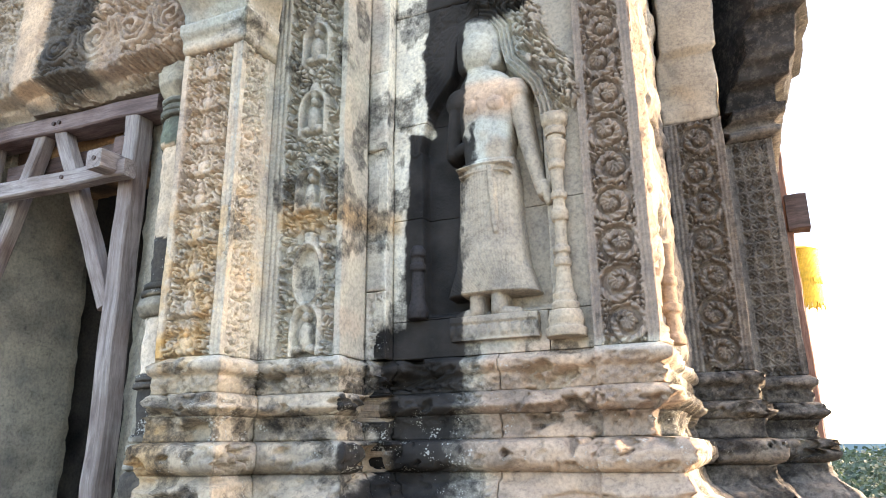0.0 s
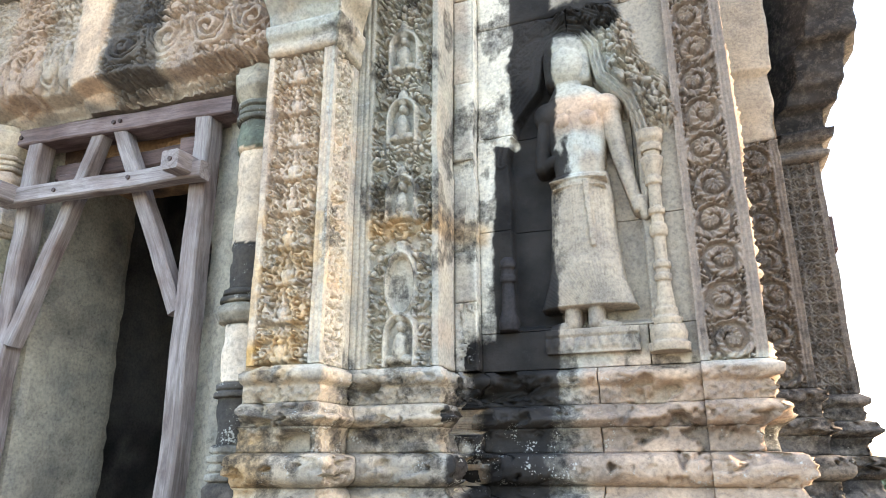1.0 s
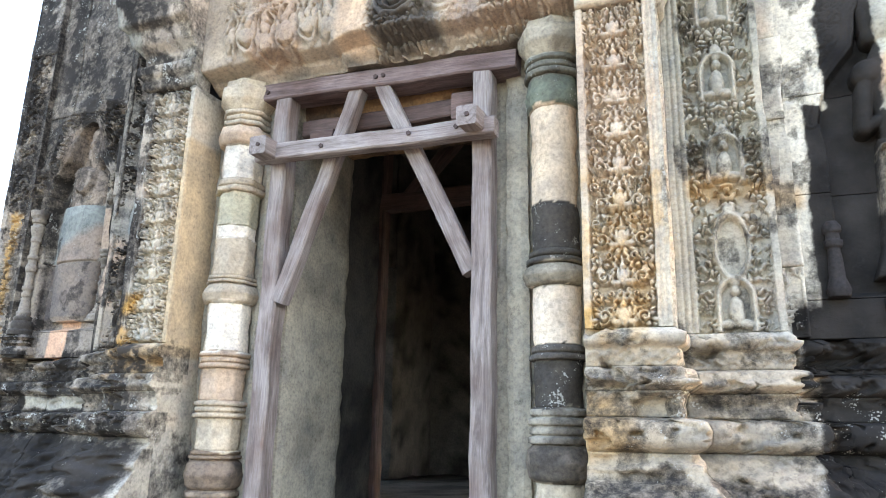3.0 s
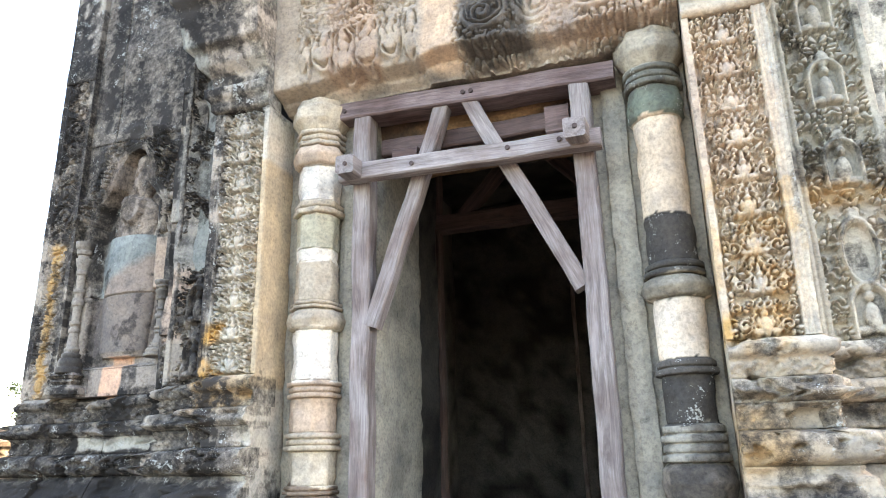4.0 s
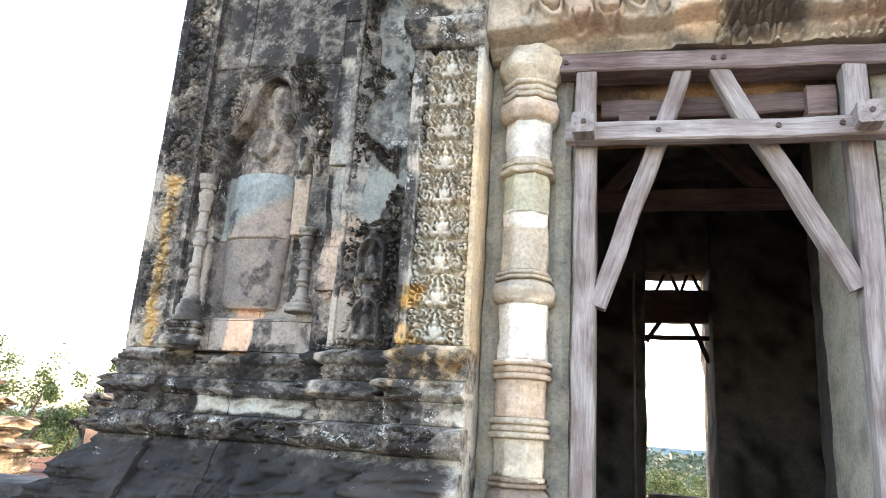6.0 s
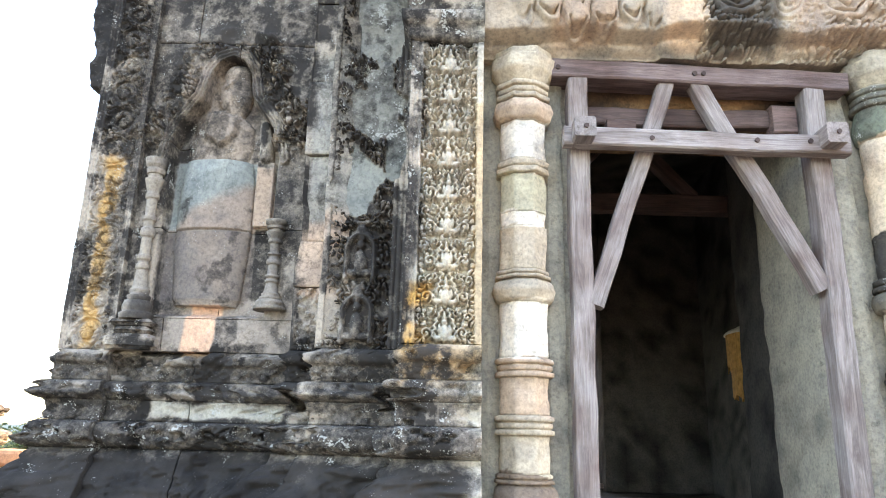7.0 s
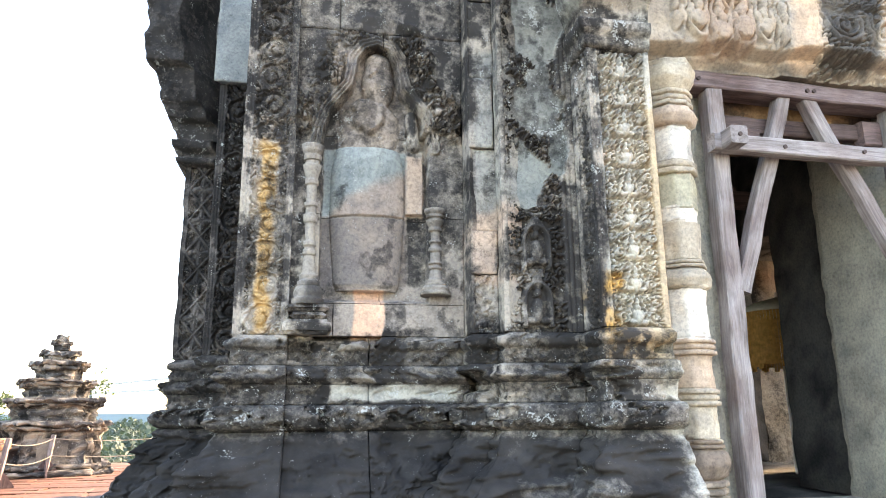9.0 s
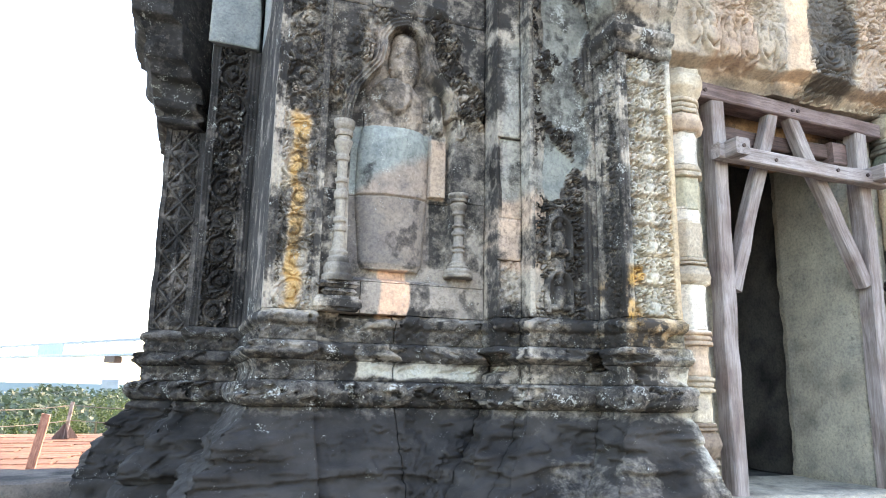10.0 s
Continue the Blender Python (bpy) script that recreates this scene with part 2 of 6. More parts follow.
def frieze_figures(u, v, w, period, seed=0):
    """Tiers of small praying figures under leaf arches, mirrored about the middle line."""
    wu = u + 0.05 * w * (vn(u / w * 5 + seed, v / w * 5, 0.5) - 0.5)
    wv = v + 0.06 * w * (vn(u / w * 5, v / w * 5 + 20, 1.5) - 0.5)
    s = np.abs(wu - w / 2) / w
    n = np.floor(wv / period)
    q = wv / period - n
    k = period / w
    h = dome(s, q, 0, 0.30, 0.085, 0.25)
    h = np.maximum(h, 0.95 * dome(s, q, 0, 0.58, 0.055, 0.09))
    h = np.maximum(h, 0.85 * dome(s, q, 0, 0.74, 0.028, 0.16))
    h = np.maximum(h, 0.8 * dome(s, q, 0.11, 0.16, 0.09, 0.09))
    h = np.maximum(h, 0.7 * dome(s, q, 0.085, 0.4, 0.035, 0.16))
    flame = s + 0.34 * np.abs(q - 0.30) ** 1.3 * k
    h = np.maximum(h, 0.62 * np.exp(-((flame - 0.185 - 0.02 * np.cos(q * 38)) / 0.03) ** 2) * sm(0.0, 0.12, q))
    h = np.maximum(h, 0.85 * curl(s, q * k, 0.31, 0.28 * k, 0.12, 1.7, 1, 0.1))
    h = np.maximum(h, 0.85 * curl(s, q * k, 0.39, 0.74 * k, 0.095, 1.6, -1, 0.3))
    h = np.maximum(h, 0.7 * curl(s, q * k, 0.21, 0.86 * k, 0.075, 1.4, 1, 0.6))
    fill = leaves(s * w, v, w * 0.10, seed, 0.7) * 0.6
    return np.maximum(h, fill * sm(0.24, 0.3, s) + fill * 0.6 * sm(0.3, 0.24, s))


def frieze_shrines(u, v, w, tops, seed=0):
    """Foliage with little arched shrines, each at its own height."""
    s = (u - w / 2)
    h = leaves(np.abs(s), v, w * 0.095, seed, 0.9) * 0.75
    for top, plain in tops:
        hh = 0.27 * w
        a = np.hypot(s / 0.85, np.where(v > top - hh, v - top + hh, 0) * (1.0))
        low = sm(top - hh - 0.5 * w, top - hh - 0.47 * w, v)
        inside = sm(hh, hh * 0.93, a) * low * (v < top + hh)
        frame = np.exp(-((a - hh) / (0.045 * w)) ** 2) * low * (v < top + hh)
        tip = dome(s, v, 0, top + 0.03 * w, 0.10 * w, 0.16 * w)
        core = 0.12 * np.ones_like(h)
        if not plain:
            core = np.maximum(core, 0.9 * dome(s, v, 0, top - hh - 0.2 * w, 0.11 * w, 0.23 * w))
            core = np.maximum(core, 0.9 * dome(s, v, 0, top - hh + 0.1 * w, 0.07 * w, 0.08 * w))
            core = np.maximum(core, 0.8 * dome(np.abs(s), v, 0.12 * w, top - hh - 0.37 * w, 0.11 * w, 0.07 * w))
        if plain:
            a = np.hypot(s / (0.21 * w), (v - top + 0.5 * w) / (0.44 * w))
            inside, frame = sm(1.0, 0.94, a), np.exp(-((a - 1.08) / 0.13) ** 2)
            tip = dome(s, v, 0, top + 0.02 * w, 0.09 * w, 0.13 * w)
        h = h * (1 - inside) + core * inside
        h = np.maximum(h, np.maximum(frame, 0.9 * tip))
    return h


def frieze_rosettes(u, v, w, period, columns, seed=0):
    """A diaper of small four-petalled flowers."""
    p = w / columns
    a, b = u / p, v / period
    ca, cb = a - np.floor(a) - 0.5, b - np.floor(b) - 0.5
    r, th = np.hypot(ca, cb), np.arctan2(cb, ca)
    fl = sm(0.5, 0.2, r / (0.75 + 0.25 * np.cos(4 * th))) * (0.7 + 0.3 * np.cos(8 * th))
    dia = np.exp(-((np.abs(ca) + np.abs(cb) - 0.5) / 0.06) ** 2)
    return np.maximum(np.maximum(fl, 0.75 * dia), 0.5 * leaves(u, v, w * 0.09, seed))


# ---- stains: true surface colours of the stone, patch by patch ----
CREAM, GREY, PINK, GREEN = (0.455, 0.42, 0.35), (0.335, 0.33, 0.30), (0.50, 0.37, 0.285), (0.29, 0.315, 0.285)
BLACK, OCHRE = (0.028, 0.027, 0.03), (0.50, 0.29, 0.085)


def patch(x, z, x0, x1, z0, z1, soft=0.05, rag=0.10, seed=0.0):
    """A stain with a ragged edge, between x0 and x1, z0 and z1."""
    far = soft + rag
    if x.max() < x0 - far or x.min() > x1 + far or z.max() < z0 - far or z.min() > z1 + far:
        return np.zeros(x.shape)
    a = x + rag * (fbm(x * 5 + seed, seed, z * 5, 6, 0.62) - 0.5) * 2
    b = z + rag * (fbm(x * 5, seed + 9, z * 5 + seed, 6, 0.62) - 0.5) * 2
    return sm(x0 - soft, x0 + soft, a) * sm(x1 + soft, x1 - soft, a) * sm(z0 - soft, z0 + soft, b) * sm(z1 + soft, z1 - soft, b)


def right_clean(x, z):
    """Where the stone by the niche was washed clean."""
    return sm(-1.0, -0.9, x) * sm(1.95, 2.05, z)


def flaked(x, z):
    """Where the carved skin of the dark foliage strip has come off."""
    m = 0
    rough = 1.1 * (fbm(x * 9, 2.0, z * 9, 5, 0.6) - 0.5)
    for cx, cz, a, b in ((-4.59, 3.01, 0.13, 0.20), (-4.665, 2.63, 0.115, 0.21), (-4.60, 3.45, 0.15, 0.22), (-4.50, 2.80, 0.05, 0.16)):
        m = np.maximum(m, sm(0.0, 0.10, 1 - np.hypot((x - cx) / a, (z - cz) / b) + rough))
    return m


def stain(x, y, z):
    """Colour and, fourth, how thick the pale lichen sits."""
    c = np.zeros(x.shape + (5,))
    n1, n2 = fbm(x * 1.6, y * 1.6, z * 1.6, 4), fbm(x * 6, y * 6 + 3, z * 6, 4)
    st = 0.6 * fbm(x * 9, y * 9, z * 0.9, 4) + 0.4 * fbm(x * 16, y * 16, z * 16, 4, 0.6)

    def lay(m, col):
        m = np.clip(m, 0, 1)[..., None]
        c[..., :3] = c[..., :3] * (1 - m) + np.array(col) * m

    def soot(m):
        c[..., 4] = np.maximum(c[..., 4], np.clip(m, 0, 1))

    def wash(m):
        c[..., 4] *= 1 - np.clip(m, 0, 1)

    c[..., :3] = CREAM
    lay(sm(0.40, 0.62, n1) * 0.85, GREY)
    lay(sm(0.55, 0.72, n2) * 0.35, PINK)
    lay(sm(0.60, 0.75, fbm(x * 3 + 7, y * 3, z * 3, 4)) * 0.6, GREEN)
    shift = 0.20 * sm(1.88, 1.84, z) + 0.2 * sm(3.18, 3.22, z) + 0.05
    left = sm(-4.36, -4.47, x - shift + 0.16 * (n2 - 0.5)) * sm(6.0, 4.5, y)
    # the weathered flank: grey-brown with dark runs
    lay(left * 0.88, (0.295, 0.262, 0.225))
    soot(left * sm(0.40, 0.60, st) * 0.72)
    soot(left * sm(0.44, 0.62, fbm(x * 3.3, y * 3.3 + 8, z * 2.2, 4)) * 0.58)
    lay(left * sm(0.5, 0.62, n2) * 0.45, (0.33, 0.29, 0.25))
    soot(left * patch(x, z, -4.95, -4.45, 2.2, 4.4, 0.06, 0.3, 2.0) * 0.55)
    soot(left * patch(x, z, -5.75, -4.9, 3.1, 4.6, 0.1, 0.35, 4.0) * 0.48)
    soot(left * patch(x, z, -5.60, -5.14, 2.83, 3.42, 0.02, 0.05, 1.0) * (0.12 + 0.35 * sm(0.42, 0.58, n2)))
    lay(left * patch(x, z, -5.56, -5.24, 2.84, 3.36, 0.04, 0.08, 2.0) * 0.8, (0.26, 0.215, 0.18))
    wash(left * patch(x, z, -5.56, -5.24, 2.84, 3.36, 0.04, 0.08, 2.0) * 0.5)
    fig = left * patch(x, z, -5.64, -5.21, 2.11, 2.83, 0.01, 0.015, 1.0)
    wash(fig * 0.75)
    lay(fig * 0.92, (0.185, 0.155, 0.136))
    lay(fig * sm(0.44, 0.60, n2) * 0.6, (0.14, 0.13, 0.125))
    lay(fig * sm(2.46, 2.47, z) * 0.9, (0.28, 0.23, 0.195))
    blue = fig * sm(2.465, 2.475, z) * sm(-0.05, 0.03, z - 2.64 - 0.55 * (x + 5.34) + 0.12 * (n2 - 0.5))
    lay(blue * 0.88, (0.195, 0.228, 0.226))
    lay(blue * sm(0.48, 0.6, n2) * 0.6, (0.27, 0.305, 0.30))
    lay(left * patch(x, z, -5.215, -5.125, 2.48, 2.80, 0.01, 0.03, 1.0) * 0.7, (0.33, 0.24, 0.18))
    wash(left * patch(x, z, -5.215, -5.125, 2.48, 2.80, 0.01, 0.02, 1.0) * 0.7)
    lay(left * patch(x, z, -5.64, -4.93, 1.86, 2.11, 0.01, 0.02, 1.0) * 0.8, (0.27, 0.235, 0.205))
    wash(left * patch(x, z, -5.64, -5.0, 1.90, 2.11, 0.02, 0.04, 1.0) * 0.6)
    pink = left * patch(x, z, -5.475, -5.33, 1.80, 2.09, 0.008, 0.02, 3.0) * sm(1.80, 1.90, z + 0.05 * (n2 - 0.5))
    lay(pink * 0.95, (0.60, 0.385, 0.27))
    wash(pink * 0.95)
    wash(left * patch(x, z, -4.92, -4.80, 1.9, 3.35, 0.03, 0.10, 3.0) * 0.6)
    lay(left * patch(x, z, -4.92, -4.80, 2.1, 2.46, 0.02, 0.06, 3.0) * 0.8, (0.46, 0.34, 0.26))
    lay(left * patch(x, z, -4.90, -4.79, 2.46, 3.32, 0.02, 0.05, 5.0) * 0.5, (0.26, 0.275, 0.26))
    off = left * flaked(x, z)
    wash(off * 0.75)
    lay(off * 0.85, (0.205, 0.215, 0.20))
    lay(off * sm(2.84, 2.74, z) * 0.25, (0.19, 0.235, 0.23))
    soot(off * sm(0.48, 0.62, n2) * 0.4)
    scale = left * sm(-4.82, -4.76, x) * sm(-4.4, -4.46, x) * sm(1.9, 2.0, z) * (1 - flaked(x, z))
    soot(scale * (0.25 + 0.45 * sm(0.40, 0.55, n2)))
    # orange lichen down the middle of the corner strip
    gold = patch(x, z, -5.935, -5.855, 1.88, 2.82, 0.02, 0.07, 5.0) * sm(0.36, 0.46, fbm(x * 10, 2.2, z * 6, 4)) * left
    lay(gold * 0.85, (0.43, 0.27, 0.105))
    wash(gold * 0.95)
    # the dark streak beside the figure and the soot over the niche
    right = sm(-1.95, -1.5, x)
    lay(right * patch(x, z, -1.36, -1.12, 1.9, 3.9, 0.02, 0.06, 3.0) * sm(1.99, 2.09, z) * 0.95, (0.62, 0.60, 0.52))
    wash(right * patch(x, z, -1.36, -1.2, 2.1, 3.9, 0.02, 0.06, 3.0) * 0.7)
    lay(right * sm(-1.1, -0.95, x) * sm(1.9, 1.98, z) * 0.8, (0.305, 0.26, 0.21))
    run = patch(x, z, -1.27, -1.02, 1.72, 2.86, 0.02, 0.035, 1.0) + patch(x, z, -1.17, -0.98, 2.7, 4.6, 0.02, 0.05, 2.0)
    run = np.maximum(run, patch(x, z, -1.05, -0.70, 3.32, 3.52, 0.05, 0.06, 2.0) * 0.8)
    run = np.maximum(run, patch(x, z, -1.36, -1.07, 1.20, 2.02, 0.04, 0.08, 7.0))
    run = np.maximum(run, patch(x, z, -1.30, -1.0, 1.18, 1.62, 0.06, 0.16, 9.0) * 0.5)
    lay(right * run * 0.97, (0.017, 0.017, 0.019))
    soot(right * run)
    lay(right * patch(x, z, -0.97, -0.80, 2.62, 2.84, 0.03, 0.07, 3.0) * sm(0.4, 0.55, n2) * 0.8, (0.44, 0.47, 0.44))
    soot(right * patch(x, z, -1.04, -0.93, 2.62, 2.92, 0.02, 0.07, 6.0) * sm(0.42, 0.55, n2) * 0.8)
    lay(right * patch(x, z, -1.0, -0.74, 2.86, 3.02, 0.03, 0.04, 4.0) * 0.7, (0.56, 0.39, 0.28))
    lay(right * patch(x, z, -1.05, -0.70, 3.0, 3.4, 0.03, 0.04, 4.0) * sm(-1.03, -0.98, x) * 0.6, (0.40, 0.42, 0.38))
    lay(sm(-0.53, -0.48, x) * sm(3.0, 2.6, y) * sm(1.86, 1.9, z) * 0.85, (0.225, 0.175, 0.145))
    lay(right * patch(x, z, -0.95, -0.28, 1.50, 1.86, 0.05, 0.12, 4.0) * sm(2.7, 2.55, y) * 0.75, PINK)
    wash(right * patch(x, z, -0.92, -0.28, 1.50, 1.86, 0.05, 0.12, 4.0) * sm(2.7, 2.55, y) * 0.6)
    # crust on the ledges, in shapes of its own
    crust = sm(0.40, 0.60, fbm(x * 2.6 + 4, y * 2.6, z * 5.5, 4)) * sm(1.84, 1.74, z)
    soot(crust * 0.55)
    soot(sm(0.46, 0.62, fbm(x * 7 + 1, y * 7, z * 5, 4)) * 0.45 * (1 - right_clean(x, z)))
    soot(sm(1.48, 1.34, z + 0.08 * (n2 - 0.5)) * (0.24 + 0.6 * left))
    tan = right * sm(-1.0, -0.88, x + 0.2 * (n2 - 0.5)) * sm(2.7, 2.55, y) * sm(1.86, 1.80, z)
    lay(tan * 0.85, (0.40, 0.29, 0.215))
    lay(tan * sm(0.46, 0.6, fbm(x * 3, y * 3 + 1, z * 8, 5, 0.6)) * 0.7, (0.17, 0.14, 0.12))
    wash(tan * 0.75)
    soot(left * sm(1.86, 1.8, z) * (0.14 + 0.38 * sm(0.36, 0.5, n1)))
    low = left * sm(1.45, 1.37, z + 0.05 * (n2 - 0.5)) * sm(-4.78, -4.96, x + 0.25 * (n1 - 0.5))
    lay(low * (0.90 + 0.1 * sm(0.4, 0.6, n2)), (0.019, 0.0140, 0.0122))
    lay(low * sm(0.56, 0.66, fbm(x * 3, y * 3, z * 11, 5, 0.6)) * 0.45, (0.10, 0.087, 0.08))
    pale = left * (1 - low) * sm(1.46, 1.40, z) * sm(-5.0, -4.9, x)
    lay(pale * 0.8, (0.19, 0.175, 0.155))
    wash(pale * (0.10 + 0.3 * sm(0.45, 0.55, n2)))
    door_left = sm(-4.36, -4.30, x) * sm(-4.0, -4.08, x) * sm(1.86, 1.95, z) * sm(3.2, 3.1, z)
    lay(door_left * 0.6, (0.46, 0.41, 0.33))
    wash(door_left * 0.75)
    door_right = sm(-2.2, -2.1, x) * sm(-1.8, -1.85, x) * sm(1.86, 1.95, z) * sm(3.3, 3.2, z)
    lay(door_right * 0.7, (0.50, 0.415, 0.32))
    wash(door_right * 0.6)
    for hz in (1.665, 1.475):
        scoop = sm(0.1, 0.4, dome(x, z, -1.385, hz, 0.085, 0.062)) * sm(2.40, 2.45, y) * sm(2.58, 2.56, y)
        lay(scoop * 0.9, (0.40, 0.33, 0.26))
        wash(scoop * 0.9)
    # orange lichen on the door pilasters
    inner = sm(-2.3, -2.1, x) * sm(-1.75, -1.85, x)
    lay(inner * patch(x, z, -2.2, -1.86, 2.45, 3.15, 0.1, 0.2, 2.0) * 0.45, (0.44, 0.32, 0.24))
    lay(inner * patch(x, z, -2.2, -1.86, 1.68, 2.5, 0.05, 0.18, 1.0) * sm(0.48, 0.62, fbm(x * 14, 0.3, z * 14, 4)) * 0.4, OCHRE)
    lay(inner * patch(x, z, -2.2, -1.92, 1.72, 1.96, 0.05, 0.12, 1.0) * sm(0.42, 0.58, n2) * 0.85, OCHRE)
    lay(sm(-1.83, -1.79, x) * sm(-1.40, -1.46, x) * sm(1.86, 1.95, z) * (0.35 + 0.35 * sm(2.5, 2.7, z)), (0.30, 0.295, 0.25))
    warm = sm(-2.2, -2.1, x) * sm(-1.36, -1.42, x) * sm(1.86, 1.80, z)
    lay(warm * 0.65, (0.33, 0.27, 0.205))
    lay(warm * sm(0.52, 0.62, fbm(x * 4, y * 4 + 2, z * 9, 5, 0.6)) * 0.7, (0.20, 0.19, 0.17))
    lay(inner * patch(x, z, -2.2, -1.95, 1.38, 1.62, 0.04, 0.10, 6.0) * 0.45, OCHRE)
    lay(patch(x, z, -1.76, -1.3, 2.40, 2.50, 0.03, 0.08, 2.0) * sm(0.35, 0.6, n2) * 0.5, OCHRE)
    lay(patch(x, z, -4.42, -4.32, 1.84, 2.12, 0.03, 0.09, 5.0) * sm(0.35, 0.55, n2) * 0.95, OCHRE)
    lay(patch(x, z, -4.14, -4.08, 1.8, 2.9, 0.01, 0.02, 5.0) * 0.5, (0.46, 0.31, 0.15))
    lay(patch(x, z, -4.42, -4.1, 1.72, 1.86, 0.03, 0.05, 8.0) * 0.4, OCHRE)
    # the return of the dark corner, and the crusted ledges under it
    turned = sm(-5.985, -5.995, x) * sm(2.54, 2.60, y) * sm(1.86, 1.9, z)
    lay(turned * 0.85, (0.15, 0.133, 0.122))
    soot(turned * (0.25 + 0.4 * sm(0.42, 0.58, n2)))
    ledge = left * sm(1.87, 1.82, z) * sm(-4.80, -5.0, x)
    lay(ledge * 0.5, (0.15, 0.138, 0.125))
    soot(ledge * (0.18 + 0.32 * sm(0.40, 0.55, n2)))
    bare = left * patch(x, z, -5.58, -4.97, 1.565, 1.63, 0.015, 0.03, 4.0)
    lay(bare * 0.9, (0.36, 0.355, 0.315))
    wash(bare * 0.95)
    # lower courses beyond the corners, and the corner towers of the body
    outer = sm(3.0, 3.5, y) * sm(6.2, 5.0, y)
    lay(outer * 0.85, (0.135, 0.12, 0.11))
    soot(outer * (0.3 + 0.3 * sm(3.25, 3.4, z)))
    block_pale = outer * patch(x, z, -6.36, -5.95, 3.655, 4.3, 0.006, 0.006, 1.0) + outer * patch(x, z, -0.30, 0.06, 3.2, 4.4, 0.01, 0.02, 1.0) * sm(3.9, 3.75, y)
    lay(block_pale * 0.9, (0.34, 0.30, 0.245))
    lay(block_pale * sm(-5.5, -5.6, x) * 0.9, (0.20, 0.225, 0.235))
    wash(block_pale)
    c[..., 3] = np.clip(0.30 + 0.38 * left + 0.45 * sm(0.5, 0.6, n1) + 0.35 * sm(1.9, 1.5, z) + 0.6 * sm(-1.98, -1.84, x) * sm(-1.7, -1.78, x), 0, 1.1) * (1 - 0.8 * right * sm(-1.3, -1.1, x) * sm(1.8, 1.95, z)) * (1 - 0.45 * sm(1.44, 1.38, z))
    return c


# ---- building blocks ----
def link_mesh(name, verts, faces, mat, parent=None, label="", colours=None, smooth=False):
    me = bpy.data.meshes.new(name)
    me.from_pydata(verts, [], faces)
    me.materials.append(mat)
    if colours is not None:
        at = me.color_attributes.new("stain", "FLOAT_COLOR", "POINT")
        colours = np.asarray(colours, np.float32)
        at.data.foreach_set("color", colours[:, :4].ravel())
        if colours.shape[1] > 4:
            me.attributes.new("crust", "FLOAT", "POINT").data.foreach_set("value", np.ascontiguousarray(colours[:, 4]))
    if smooth:
        me.polygons.foreach_set("use_smooth", np.ones(len(me.polygons), bool))
    ob = new(name, me)
    if parent is not None:
        ob.parent = parent
        ob.matrix_parent_inverse = parent_inverse(parent)
    if label:
        tagged(ob, label)
    return ob


def parent_inverse(ob):
    m = Matrix.Identity(4)
    while ob is not None:
        m = m @ ob.matrix_basis.inverted() if ob.parent is None else m
        ob = ob.parent
    return m


def thing(name, place, label, category, group="", kind=""):
    e = new(name)
    e.empty_display_size = 0.1
    e.matrix_basis = Matrix.Translation(place)
    return tagged(e, label, category, group, kind)


def sheet(name, p, q, z0, z1, relief, step, parent, label="", ends=(0, 0), back=0.10, tint=None, mat=None, crop=None):
    """A slab of carved stone that stands on the line from p to q (its outside to the right of the way), from z0 to z1.
    relief(u, z, x, y) gives how far each spot stands out; ends: +1 mitres an outer corner, -1 an inner one."""
    p, q = np.array(p, float), np.array(q, float)
    length = np.hypot(*(q - p))
    along = (q - p) / length
    out = np.array((along[1], -along[0]))
    nu, nz = max(3, int(length / step) + 2), max(3, int((z1 - z0) / step) + 2)
    u, z = np.meshgrid(np.linspace(0, length, nu), np.linspace(z0, z1, nz))
    bx, by = p[0] + along[0] * u, p[1] + along[1] * u
    h = relief(u, z, bx, by)
    k = u / length
    uu = u - ends[0] * h[:, :1] * (1 - k) + ends[1] * h[:, -1:] * k
    x, y = p[0] + along[0] * uu + out[0] * h, p[1] + along[1] * uu + out[1] * h
    idx = np.arange(nu * nz).reshape(nz, nu)
    quads = np.stack([idx[:-1, :-1], idx[:-1, 1:], idx[1:, 1:], idx[1:, :-1]], -1).reshape(-1, 4)
    verts = np.stack([x, y, z], -1).reshape(-1, 3)
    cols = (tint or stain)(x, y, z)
    cols = cols.reshape(-1, cols.shape[-1])
    if crop is not None:
        hh = h.reshape(-1)
        keep = (hh[quads] > crop).any(1)
        quads = quads[keep]
        used = np.unique(quads)
        remap = np.full(nu * nz, -1)
        remap[used] = np.arange(len(used))
        return link_mesh(name, verts[used].tolist(), remap[quads].tolist(), mat or STONE, parent, label, cols[used], True)
    rim = np.concatenate([idx[0, :], idx[1:, -1], idx[-1, -2::-1], idx[-2:0:-1, 0]])
    n = len(verts)
    floor_h = float(h.min())
    trim = [min((back + 0.08) if e > 0 else 0.0, length * 0.45) for e in ends]
    bu = np.clip(u.reshape(-1)[rim], trim[0], length - trim[1])
    bv = np.stack([p[0] + along[0] * bu + out[0] * (floor_h - back), p[1] + along[1] * bu + out[1] * (floor_h - back), z.reshape(-1)[rim]], -1)
    m = len(rim)
    sides = [(int(rim[(i + 1) % m]), int(rim[i]), n + i, n + (i + 1) % m) for i in range(m)]
    faces = quads.tolist() + sides + [tuple(n + i for i in range(m - 1, -1, -1))]
    verts = np.concatenate([verts, bv])
    cols = np.concatenate([cols, cols[rim]])
    ob = link_mesh(name, verts.tolist(), faces, mat or STONE, parent, label, cols)
    sm_flags = np.zeros(len(faces), bool)
    sm_flags[:len(quads)] = True
    ob.data.polygons.foreach_set("use_smooth", sm_flags)
    return ob


